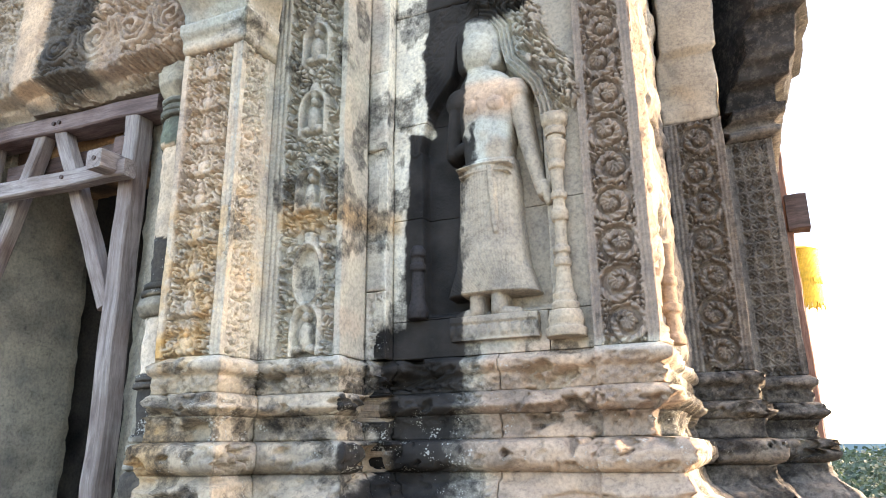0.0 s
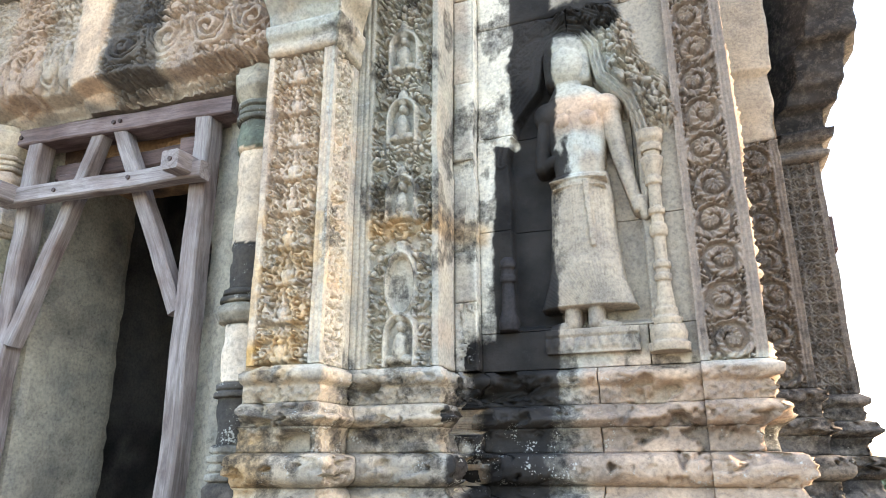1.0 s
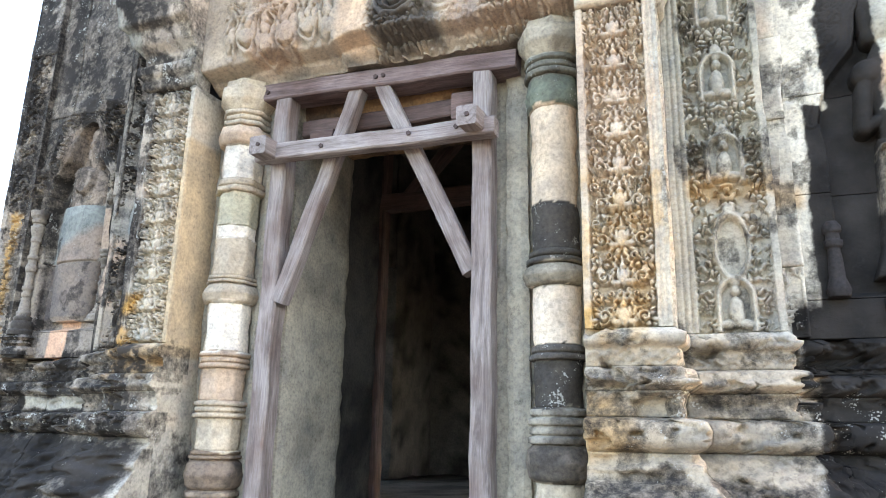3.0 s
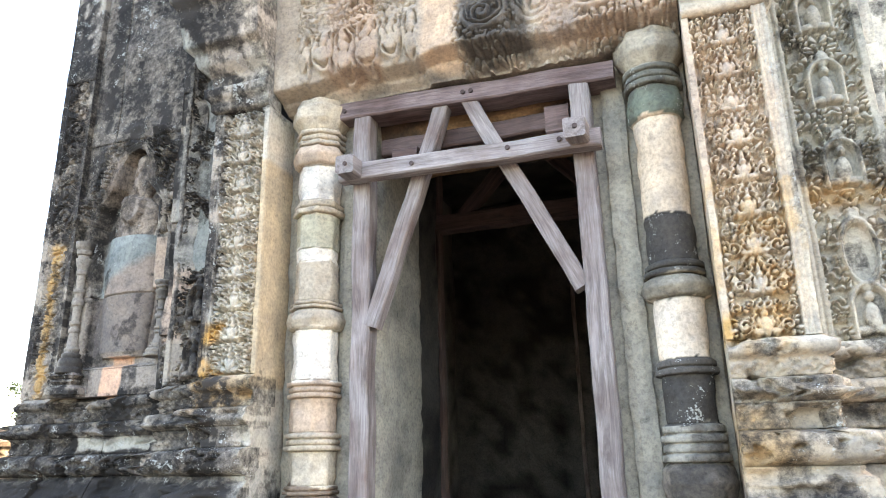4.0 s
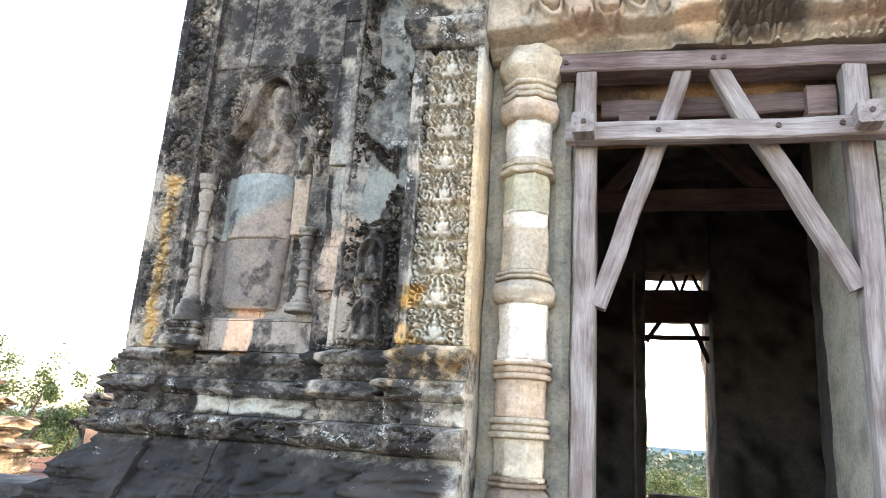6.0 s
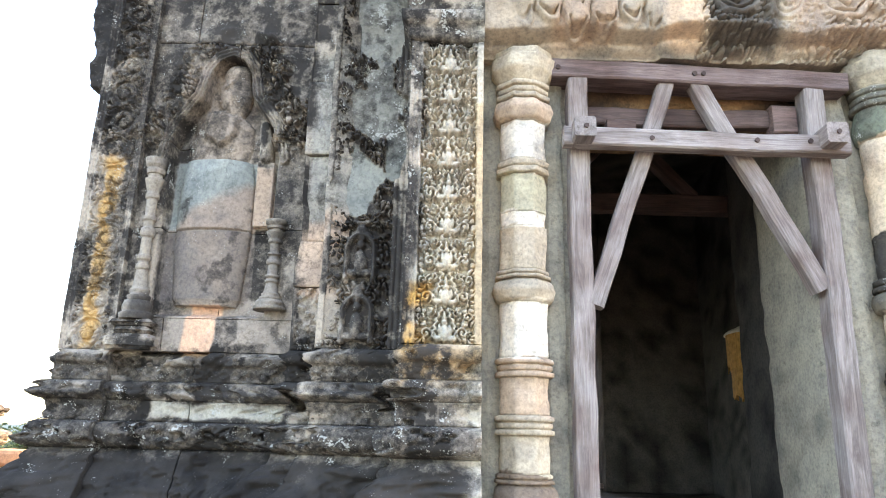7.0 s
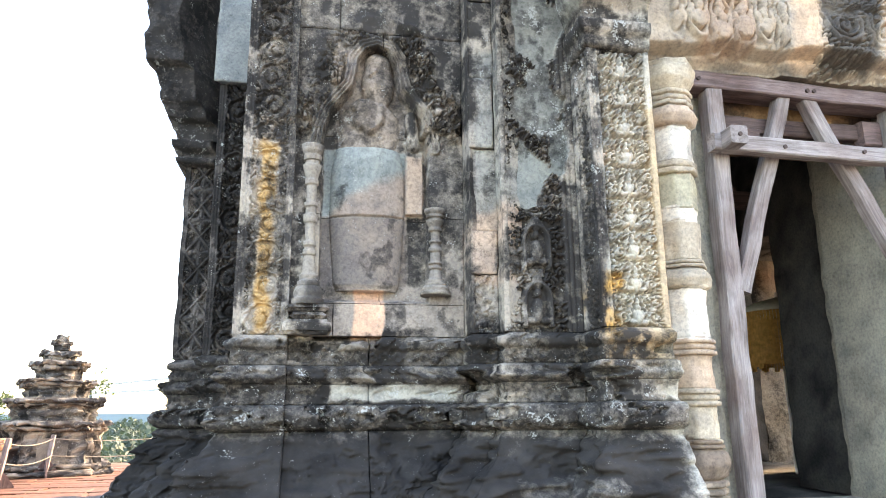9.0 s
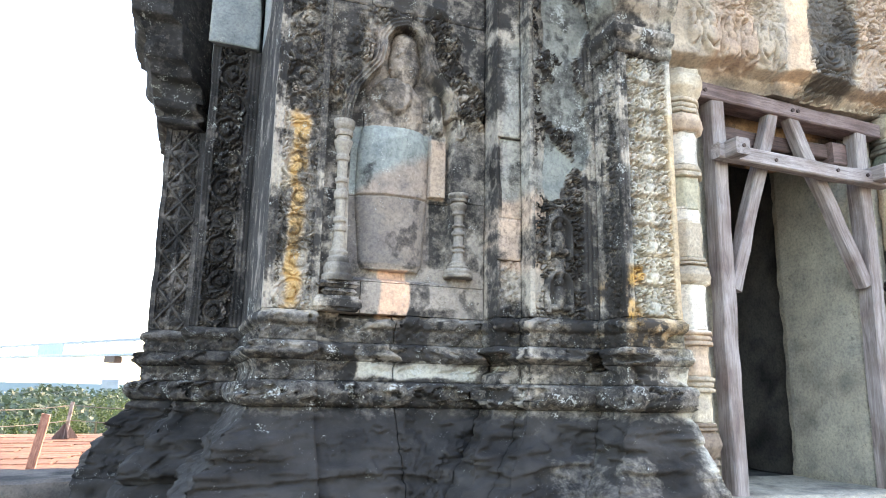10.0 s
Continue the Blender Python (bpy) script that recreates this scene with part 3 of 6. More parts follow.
def block(name, lo, hi, parent=None, label="", tint=None, rough=0.008, step=0.05, mat=None, bev=0.012):
    """A squared stone with worn faces and edges."""
    lo, hi = np.array(lo, float), np.array(hi, float)
    n = np.clip(np.ceil((hi - lo) / step).astype(int), 1, 40)
    verts, faces, seen = [], [], {}

    def vid(i, j, k):
        key = (i, j, k)
        if key not in seen:
            seen[key] = len(verts)
            f = np.array((i, j, k)) / n
            v = lo + (hi - lo) * f
            edge = np.array([(-1 if f[a] == 0 else 1 if f[a] == 1 else 0) for a in range(3)])
            if np.abs(edge).sum() > 1:
                v = v - edge * bev * (0.5 + 0.8 * random.random())
            verts.append(v)
        return seen[key]

    for ax in range(3):
        a, b = (ax + 1) % 3, (ax + 2) % 3
        for side in (0, n[ax]):
            for i in range(n[a]):
                for j in range(n[b]):
                    quad = []
                    for di, dj in ((0, 0), (1, 0), (1, 1), (0, 1)):
                        key = [0, 0, 0]
                        key[ax], key[a], key[b] = int(side), i + di, j + dj
                        quad.append(vid(*key))
                    faces.append(tuple(quad) if side else tuple(reversed(quad)))
    v = np.array(verts)
    d = np.stack([fbm(v[:, 0] * 4 + s, v[:, 1] * 4, v[:, 2] * 4 + s, 3) - 0.5 for s in (0, 17, 41)], -1)
    v = v + d * 2 * rough
    cols = (tint or stain)(v[:, 0], v[:, 1], v[:, 2])
    return link_mesh(name, v.tolist(), faces, mat or STONE, parent, label, cols if (mat or STONE) is STONE else None)


def bar(name, p, q, w, d, mat, parent=None, label="", roll=0.0, wear=0.004):
    """A sawn timber from p to q, w wide and d deep, with eased and slightly uneven edges; local z runs along it."""
    p, q = Vector(p), Vector(q)
    length = (q - p).length
    rings = max(2, int(length / 0.12))
    e = 0.008
    prof = [(-w / 2 + e, -d / 2), (w / 2 - e, -d / 2), (w / 2, -d / 2 + e), (w / 2, d / 2 - e), (w / 2 - e, d / 2), (-w / 2 + e, d / 2), (-w / 2, d / 2 - e), (-w / 2, -d / 2 + e)]
    verts, faces = [], []
    rnd = random.Random(round(p.x * 1000) + round(q.z * 777))
    for i in range(rings + 1):
        jx, jy = rnd.uniform(-wear, wear), rnd.uniform(-wear, wear)
        for x, y in prof:
            verts.append((x * (1 + rnd.uniform(-0.02, 0.02)) + jx, y + jy, length * i / rings))
    for i in range(rings):
        for j in range(8):
            a, b = i * 8 + j, i * 8 + (j + 1) % 8
            faces.append((a, b, b + 8, a + 8))
    faces += [tuple(range(7, -1, -1)), tuple(rings * 8 + j for j in range(8))]
    ob = link_mesh(name, verts, faces, mat, None, label)
    zax = (q - p).normalized()
    yax = Vector((0, 1, 0)) if abs(zax.y) < 0.9 else Vector((1, 0, 0))
    xax = yax.cross(zax).normalized()
    yax = zax.cross(xax)
    m = Matrix((xax, yax, zax)).transposed().to_4x4()
    m.translation = p
    ob.matrix_basis = m @ pose(0, 0, 0, 0, 0, roll)
    if parent is not None:
        ob.parent, ob.matrix_parent_inverse = parent, parent_inverse(parent)
    return ob


def lathe(name, cx, cy, profile, sides, parent, label="", tint=None, chip=0.004, facet=False, mat=None, turn=0.0):
    """A turned drum; profile: (z, radius) from below upwards."""
    zs = np.array([a for a, _ in profile])
    rs = np.array([b for _, b in profile])
    zz = []
    for a, b in zip(zs[:-1], zs[1:]):
        zz += list(np.linspace(a, b, max(2, int(abs(b - a) / 0.009) + 1), endpoint=False))
    zz = np.array(zz + [zs[-1]])
    keep = np.concatenate([[True], np.diff(zz) > 1e-6])
    zz = zz[keep]
    rr = np.interp(zz, zs, rs)
    seg = 48
    th = np.arange(seg) / seg * 2 * np.pi + turn
    if facet:
        a = (th - turn) % (2 * np.pi / sides) - np.pi / sides
        shape = np.cos(np.pi / sides) / np.cos(a) * 1.04
    else:
        shape = np.ones(seg)
    r = rr[:, None] * shape[None, :]
    x, y, z = cx + r * np.cos(th), cy + r * np.sin(th), np.repeat(zz[:, None], seg, 1)
    wear = (fbm(x * 14, y * 14, z * 14, 4) - 0.55) * 2
    r = r + chip * np.where(wear > 0, wear * 0.5, wear * 2.2)
    x, y = cx + r * np.cos(th), cy + r * np.sin(th)
    verts = np.stack([x, y, z], -1).reshape(-1, 3)
    cols = (tint or stain)(x, y, z)
    cols = cols.reshape(-1, cols.shape[-1])
    n = len(zz)
    faces = [(i * seg + j, i * seg + (j + 1) % seg, (i + 1) * seg + (j + 1) % seg, (i + 1) * seg + j) for i in range(n - 1) for j in range(seg)]
    faces += [tuple(range(seg - 1, -1, -1)), tuple((n - 1) * seg + j for j in range(seg))]
    ob = link_mesh(name, verts.tolist(), faces, mat or STONE, parent, label, cols)
    flags = np.ones(len(faces), bool)
    flags[-2:] = False
    ob.data.polygons.foreach_set("use_smooth", flags)
    return ob


def one_tone(base, dark=(0.05, 0.047, 0.045), amount=0.35, lichen=0.3, seed=0.0):
    """A stain function for a stone of one main colour with dark blotches."""
    def f(x, y, z):
        c = np.zeros(x.shape + (5,))
        n = fbm(x * 5 + seed, y * 5, z * 5 + seed, 4)
        k = (sm(0.62 - 0.3 * amount, 0.82 - 0.3 * amount, n) * min(1.0, amount * 2))[..., None]
        c[..., :3] = np.array(base) * (0.85 + 0.3 * fbm(x * 2, y * 2, z * 2 + seed, 3))[..., None] * (1 - k) + np.array(dark) * k
        c[..., 3] = lichen
        c[..., 4] = 0.55 * amount * sm(0.4, 0.6, fbm(x * 3 + seed, y * 3, z * 3, 3)) if sum(base) > 0.4 else 0.0
        return c
    return f


# ---- the tower's face ----
XC = -3.115
BASE = [(0.0, 0.40), (0.6, 0.36), (0.62, 0.32), (0.95, 0.29), (1.05, 0.265), (1.15, 0.205), (1.25, 0.13), (1.33, 0.065), (1.37, 0.045), (1.42, 0.03), (1.430, 0.032), (1.438, 0.072), (1.46, 0.092), (1.50, 0.098),
        (1.532, 0.085), (1.540, 0.055), (1.545, 0.018), (1.59, 0.008), (1.63, 0.022), (1.645, 0.05), (1.66, 0.074), (1.672, 0.078), (1.676, 0.060), (1.705, 0.056), (1.716, 0.040), (1.722, 0.004), (1.790, 0.004), (1.796, 0.030), (1.812, 0.040), (1.836, 0.042), (1.845, 0.022), (1.86, 0.0)]
CAPITAL = [(3.2, 0.0), (3.215, 0.02), (3.265, 0.022), (3.28, 0.045), (3.33, 0.052), (3.345, 0.02), (3.40, 0.03), (3.45, 0.08), (3.52, 0.10), (3.54, 0.14), (3.75, 0.16), (3.8, 0.2), (5.4, 0.2)]
CORNICE = [(3.2, 0.0), (3.21, 0.05), (3.25, 0.06), (3.262, 0.02), (3.30, 0.025), (3.312, 0.075), (3.37, 0.085), (3.382, 0.035), (3.50, 0.05), (3.515, 0.11), (3.60, 0.13), (3.62, 0.16), (3.85, 0.20), (3.87, 0.26), (4.2, 0.30), (5.4, 0.3)]


def table(rows, z):
    return np.interp(z, [a for a, _ in rows], [b for _, b in rows])


def worn(x, y, z, amount):
    n = fbm(x * 3.2, y * 3.2, z * 3.2, 5)
    return amount * (np.clip(n - 0.5, -0.3, 0.3) * 2 - sm(0.60, 0.72, fbm(x * 2.1 + 5, y * 2.1, z * 2.1, 4)) * 1.2)


def base_relief(scale=1.0):
    def f(u, z, x, y):
        chip = sm(0.555, 0.575, fbm(x * 9 + 2, y * 9, z * 14, 5, 0.6)) * sm(1.40, 1.46, z)
        h = table(BASE, z) * scale * (1 - 0.5 * chip) + worn(x, y, z, 0.008) + (0.075 * (fbm(x * 4, y * 4, z * 11, 5, 0.6) - 0.5) + 0.03 * sm(0.5, 0.54, fbm(x * 2.3, y * 2.3 + 5, z * 9, 4, 0.5))) * sm(1.46, 1.38, z) - 0.06 * sm(0.66, 0.69, fbm(x * 3.1 + 9, y * 3.1, z * 5, 5, 0.6)) * sm(1.40, 1.46, z) - 0.014 * sm(0.57, 0.60, fbm(x * 12, y * 12 + 3, z * 20, 4, 0.6))
        h += 0.010 * (fbm(x * 18, y * 18, z * 30, 4, 0.6) - 0.5)
        # strata on the large moulding
        step_z = z + 0.05 * (fbm(x * 2, y * 2, z * 2, 3) - 0.5)
        h += sm(1.40, 1.28, z) * (0.11 * (fbm(x * 1.8, y * 1.8, z * 13, 5, 0.6) - 0.5) + 0.03 * (np.floor(step_z * 9) % 2) * sm(0.4, 0.6, fbm(x * 3, y * 3, z * 3 + 7, 3)))
        h += sm(1.42, 1.34, z) * 0.055 * (fbm(x * 5, y * 5, z * 9, 6, 0.62) - 0.5)
        # holes where blocks have broken out
        for hx, hz, ry, y0, y1 in ((-1.385, 1.665, 0.060, 2.40, 2.56), (-1.385, 1.475, 0.062, 2.40, 2.56), (-4.46, 1.65, 0.045, 2.2, 2.5), (-4.90, 1.64, 0.05, 2.35, 2.6)):
            h = h - 0.12 * dome(x, z, hx, hz, 0.085, ry) * ((y > y0) & (y < y1))
        # lozenges on the neck band
        a, b = (u / 0.06) % 1 - 0.5, (z - 1.757) / 0.05
        loz = np.abs(np.abs(a) + np.abs(b) - 0.42) < 0.09
        return h + 0.012 * loz * (np.abs(b) < 0.5)
    return f


def plain_relief(amount=0.006, rows=None):
    def f(u, z, x, y):
        h = worn(x, y, z, amount) + 0.003 * (fbm(x * 25, y * 25, z * 25, 3) - 0.5)
        return h + (table(rows, z) if rows else 0)
    return f


def framed(pattern, width, left, right, depth, erode=0.5, fillet=0.010):
    """A carved strip between two moulded edges; left and right: widths of the edges."""
    def f(u, z, x, y):
        w = width - left - right
        inside = sm(left - 0.004, left + 0.004, u) * sm(width - right + 0.004, width - right - 0.004, u)
        eaten = sm(0.56, 0.78, fbm(x * 4 + 3, y * 4, z * 4, 4)) * erode
        k = pattern(u - left, z, w)
        h = inside * ((0.45 * sm(0.08, 0.34, k) + 0.60 * k) * depth * (1 - eaten) - depth * 0.85)
        for e, m in ((left, 1), (right, -1)):
            d = u if m > 0 else width - u
            if e > 0.03:
                h = h - fillet * 0.6 * np.exp(-((d - e * 0.68) / 0.005) ** 2) - fillet * 0.5 * np.exp(-((d - e * 0.35) / 0.004) ** 2)
        h += 0.0025 * (fbm(x * 40, y * 40, z * 40, 3) - 0.5) + worn(x, y, z, 0.005)
        return h
    return f


def flank_relief(u, z, x, y):
    """The torn return of the corner: a carved edge, a broken groove and rough strata behind."""
    edge = sm(0.17, 0.14, u + 0.03 * (fbm(x * 3, y * 3, z * 6, 4) - 0.5))
    h = edge * 0.022 * leaves(u, z, 0.034, 14, 0.8)
    h = h - 0.06 * np.exp(-((u - 0.20 - 0.05 * (fbm(x, y, z * 2.5, 3) - 0.5)) / 0.03) ** 2) * sm(0.4, 0.5, fbm(x, y + 4, z * 3.5, 3))
    h = h + (1 - edge) * 0.10 * (fbm(y * 2.2, x * 2, z * 5, 5, 0.6) - 0.5)
    h = h - 0.05 * sm(0.56, 0.60, fbm(y * 6, x + 3, z * 3, 4, 0.55))
    return (h + worn(x, y, z, 0.03)) * sm(0.0, 0.05, u) + worn(x, y, z, 0.005) + 0.0025 * (fbm(x * 40, y * 40, z * 40, 3) - 0.5)


def right_pt(x, y):
    return (x, y)


def left_pt(x, y):
    return (2 * XC - x, y)


def run(name, p, q, z0, z1, relief, step, parent, label="", ends=(0, 0), side=1, **more):
    """The same stretch on the one side of the door or, mirrored, on the other."""
    if side > 0:
        return sheet(name, p, q, z0, z1, relief, step, parent, label, ends, **more)
    length = math.dist(p, q)
    return sheet(name, left_pt(*q), left_pt(*p), z0, z1, lambda u, z, x, y: relief(length - u, z, x, y), step, parent, label, (ends[1], ends[0]), **more)


COURSES = [(0.0, 0.61), (0.61, 1.0), (1.0, 1.425), (1.425, 1.545), (1.545, 1.635), (1.635, 1.722), (1.722, 1.86)]


def base_run(p, q, ends, parent, side, step=0.0085, scale=1.0, cuts=()):
    """The moulded base under one stretch, course by course."""
    length = math.dist(p, q)
    for n, (a, b) in enumerate(COURSES):
        at = [0.0] + [c * length for i, c in enumerate(cuts) if (i + n) % 2 == 0] + [length]
        for i in range(len(at) - 1):
            f0, f1 = at[i] / length, at[i + 1] / length
            pp = (p[0] + (q[0] - p[0]) * f0, p[1] + (q[1] - p[1]) * f0)
            qq = (p[0] + (q[0] - p[0]) * f1, p[1] + (q[1] - p[1]) * f1)
            if 0 < i:
                pp = (pp[0] + (q[0] - p[0]) / length * 0.004, pp[1] + (q[1] - p[1]) / length * 0.004)
            e = (ends[0] if i == 0 else 0, ends[1] if i == len(at) - 2 else 0)
            run("stone_block", pp, qq, a + 0.0006, b - 0.0006, base_relief(scale), step if a > 0.9 else 0.03, parent, "", e, side)


def build_side(side):
    dark = side < 0
    tone = "grey, black-streaked" if dark else "cream and ochre"
    # pilaster beside the door
    pil = thing("carved_pilaster", (right_pt(-1.97, 2.2) if side > 0 else left_pt(-1.97, 2.2)) + (0,), f"{tone} sandstone pilaster carved with tiers of figures", "pilaster", "carved pilasters")
    a, b = (-2.13, 2.075), (-1.81, 2.075)
    seed = 3 if side > 0 else 11
    run("shaft", a, b, 1.862, 3.2, framed(lambda u, z, w: frieze_figures(u, z - 1.86, w, 0.148, seed), 0.32, 0.03, 0.055, 0.056, 0.3), 0.0036, pil, "", (1, 1), side)
    run("side_panel", b, (-1.81, 2.30), 1.862, 3.2, framed(lambda u, z, w: np.maximum(leaves(u, z, 0.026, seed, 0.8), 0.8 * frieze_scroll(u, z, w, 0.11, seed)), 0.225, 0.03, 0.06, 0.032, 0.5), 0.005, pil, "lichen-spotted carved side", (1, -1), side)
    run("inner_face", (-2.13, 2.34), a, 1.0, 3.2, plain_relief(0.006), 0.02, pil, "", (0, 1), side)
    run("capital", a, b, 3.2, 5.4, plain_relief(0.014, CAPITAL), 0.012, pil, "moulded capital", (0, 1), side)
    run("capital", b, (-1.81, 2.30), 3.2, 5.4, plain_relief(0.014, CAPITAL), 0.014, pil, "moulded capital", (1, -1), side)
    base_run(a, b, (0, 1), pil, side)
    base_run(b, (-1.81, 2.30), (1, -1), pil, side)
    # second strip, set back
    mid = thing("foliage_pilaster", (right_pt(-1.62, 2.4) if side > 0 else left_pt(-1.62, 2.4)) + (0,), f"{tone} sandstone pilaster with foliage and little arched shrines", "pilaster", "carved pilasters")
    c, d = (-1.81, 2.30), (-1.43, 2.30)
    tops = [(2.07, False), (2.335, True), (2.66, False), (3.02, False), (3.36, False)] if side > 0 else [(2.09, False), (2.37, False)]
    foliage = framed(lambda u, z, w: frieze_shrines(u, z, w, tops, seed + 1), 0.38, 0.075, 0.03, 0.050, 0.25 if side > 0 else 0.5)
    shaft = foliage if side > 0 else (lambda u, z, x, y: (lambda m: foliage(u, z, x, y) * (1 - m) + m * (-0.040 + worn(x, y, z, 0.012)))(flaked(x, z)))
    run("shaft", c, d, 1.862, 3.72, shaft, 0.0038, mid, "", (-1, 1), side)
    back_y = 2.50 if side > 0 else 2.40
    run("side_panel", d, (-1.43, back_y), 1.862, 3.72, plain_relief(0.008), 0.012, mid, "", (1, -1), side)
    run("upper_course", c, d, 3.722, 5.4, plain_relief(0.014), 0.03, mid, "", (-1, 1), side)
    base_run(c, d, (-1, 1), mid, side)
    base_run(d, (-1.43, back_y), (1, -1), mid, side)


def arch_line(cx, top, spread):
    half = [(0.0, 0.155), (0.075, 0.125), (0.125, 0.05), (0.135, -0.04), (0.15, -0.11), (0.20, -0.17), (0.26, -0.25), (0.29, -0.36), (0.30, -0.44)]
    return [(cx + s * dx * spread, top - 0.155 + dz) for s in (-1, 1) for dx, dz in half], half


def niche_relief(cx, top, deep, erode, broken):
    """The back of a niche: a lobed arch with flames of foliage over it."""
    def f(u, z, x, y):
        s = np.abs(x - cx)
        d = np.full(x.shape, 9.0)
        _, half = arch_line(cx, top, 1.0)
        for (a0, b0), (a1, b1) in zip(half[:-1], half[1:]):
            du, dv = a1 - a0, b1 - b0
            k = np.clip(((s - a0) * du + (z - top + 0.155 - b0) * dv) / (du * du + dv * dv), 0, 1)
            d = np.minimum(d, np.hypot(s - a0 - k * du, z - top + 0.155 - b0 - k * dv))
        edge = np.interp(z - top + 0.155, [b for _, b in reversed(half)], [a for a, _ in reversed(half)])
        outside = (s > edge) & (z > top - 0.60) | (z > top)
        sd = np.where(outside, d, -d)
        band = sm(-0.03, -0.022, sd) * sm(0.034, 0.028, sd) * (0.75 + 0.25 * np.cos(sd * 2 * np.pi / 0.02))
        flames = sm(0.03, 0.036, sd) * sm(0.20, 0.13, sd + 0.05 * (fbm(x * 14, 3.0, z * 14, 2) - 0.5)) * sm(top - 0.58, top - 0.5, z)
        fol = np.maximum(leaves(x, z, 0.034, 5, 0.9) * 0.8, frieze_scroll(sd, z + s * 0.7, 0.15, 0.12, 4))
        if erode > 0.5:
            fol = leaves(x, z, 0.030, 5, 0.9)
        keep = 1 - erode * sm(0.45, 0.62, fbm(x * 3.5 + 2, 1.0, z * 3.5, 4))
        lost = 1 - broken * sm(0.02, -0.06, x - cx)
        h = (0.060 * (1 - 0.5 * erode) * band + flames * (0.010 + 0.055 * (1 - 0.4 * erode) * sm(0.1, 0.7, fol))) * keep * lost
        inside = np.where(z > top - 0.6, sm(-0.02, -0.035, sd), sm(0.272, 0.262, s) * sm(2.02, 2.05, z))
        h -= inside * deep * (1.0 if deep < 0.1 else sm(2.05, 2.09, z))
        return h + worn(x, y, z, 0.008 + 0.012 * erode) + 0.003 * (fbm(x * 30, y * 30, z * 30, 3) - 0.5)
    return f


def figure_relief(cx, z0, flip, erode, scale=1.0):
    """A standing carved woman in a long pleated skirt, one arm bent and the other hanging."""
    def f(u, z, x, y):
        a, v = (x - cx) * flip / scale, (z - z0) / scale
        w = np.interp(v, [0.085, 0.10, 0.2, 0.4, 0.55, 0.63], [0.188, 0.182, 0.148, 0.128, 0.125, 0.115])
        mid = np.interp(v, [0.08, 0.6], [-0.028, -0.03])
        sk = np.sqrt(np.clip(1 - ((a - mid) / w) ** 2, 0, 1))
        skirt = sk * 0.075 * sm(0.085, 0.092, v) * sm(0.66, 0.63, v)
        fan = np.arctan2(a - mid - 0.09, v + 0.05)
        skirt += 0.0028 * np.cos(fan * 150) * sm(0.05, 0.2, sk) * sm(0.34, 0.16, v) * sm(0.085, 0.095, v)
        skirt += 0.0016 * np.cos((a - mid) * 520) * sm(0.3, 0.5, sk) * sm(0.2, 0.4, v) * sm(0.62, 0.58, v)
        sash = limb(a, v, (0.0, 0.60), (0.015, 0.33), 0.012, 0.010)
        belt = np.exp(-((v - 0.615 + 0.9 * (a + 0.03) ** 2) / 0.014) ** 2) * (np.abs(a - mid) < 0.115) * 0.084
        roll_cloth = np.exp(-((v - 0.585 + 1.4 * (a + 0.03) ** 2) / 0.010) ** 2) * (np.abs(a - mid) < 0.105) * 0.080
        torso = np.maximum(limb(a, v, (-0.03, 0.93), (-0.03, 0.66), 0.135, 0.10) * 0.58, limb(a, v, (-0.145, 0.935), (0.095, 0.935), 0.065, 0.065) * 1.0)
        bust = np.maximum(dome(a, v, -0.075, 0.88, 0.048, 0.048), dome(a, v, 0.02, 0.88, 0.048, 0.048)) * 0.088
        neck = limb(a, v, (-0.04, 0.98), (-0.05, 1.08), 0.05, 0.045) * 0.9
        head = dome(a, v, -0.055, 1.16, 0.082, 0.105) * 0.082
        hair = np.maximum(dome(a, v, -0.055, 1.24, 0.098, 0.10) * 0.055, limb(a, v, (-0.12, 1.10), (-0.13, 1.22), 0.035, 0.03) * 1.1)
        hair = np.maximum(hair, limb(a, v, (0.01, 1.10), (0.02, 1.22), 0.035, 0.03) * 1.1)
        arm = np.maximum(limb(a, v, (0.105, 0.93), (0.140, 0.70), 0.043, 0.035), limb(a, v, (0.140, 0.70), (0.19, 0.48), 0.034, 0.024)) * 1.25
        hand = np.maximum(limb(a, v, (0.20, 0.51), (0.215, 0.44), 0.024, 0.018), limb(a, v, (0.22, 0.50), (0.235, 0.60), 0.012, 0.008)) * 1.5
        arm2 = np.maximum(limb(a, v, (-0.155, 0.93), (-0.185, 0.70), 0.036, 0.03), limb(a, v, (-0.185, 0.70), (-0.075, 0.76), 0.028, 0.022)) * 1.4
        stem = limb(a, v, (-0.055, 1.06), (-0.055, 1.0), 0.06, 0.09) * 0.75
        feet = np.maximum(limb(a, v, (0.0, 0.085), (0.0, 0.03), 0.032, 0.034), limb(a, v, (0.0, 0.02), (0.075, 0.012), 0.03, 0.022)) * 1.6
        feet = np.maximum(feet, np.maximum(limb(a, v, (-0.09, 0.085), (-0.09, 0.03), 0.032, 0.034), limb(a, v, (-0.09, 0.02), (-0.16, 0.012), 0.03, 0.022)) * 1.4)
        h = np.maximum.reduce([skirt, (sk > 0) * sash * 0.0 + np.where(sash > 0, 0.086, 0) * (v < 0.6), belt, roll_cloth, torso, neck, head, hair, arm, hand, arm2, stem, feet])
        h = np.where((bust > h) & (h > 0.02), 0.5 * h + 0.5 * bust + 0.005, h)
        n = fbm(x * 6, 4.0, z * 6, 4)
        soft = h * (1 - erode * sm(0.35, 0.65, n) * 0.75) + (h > 0.004) * 0.004
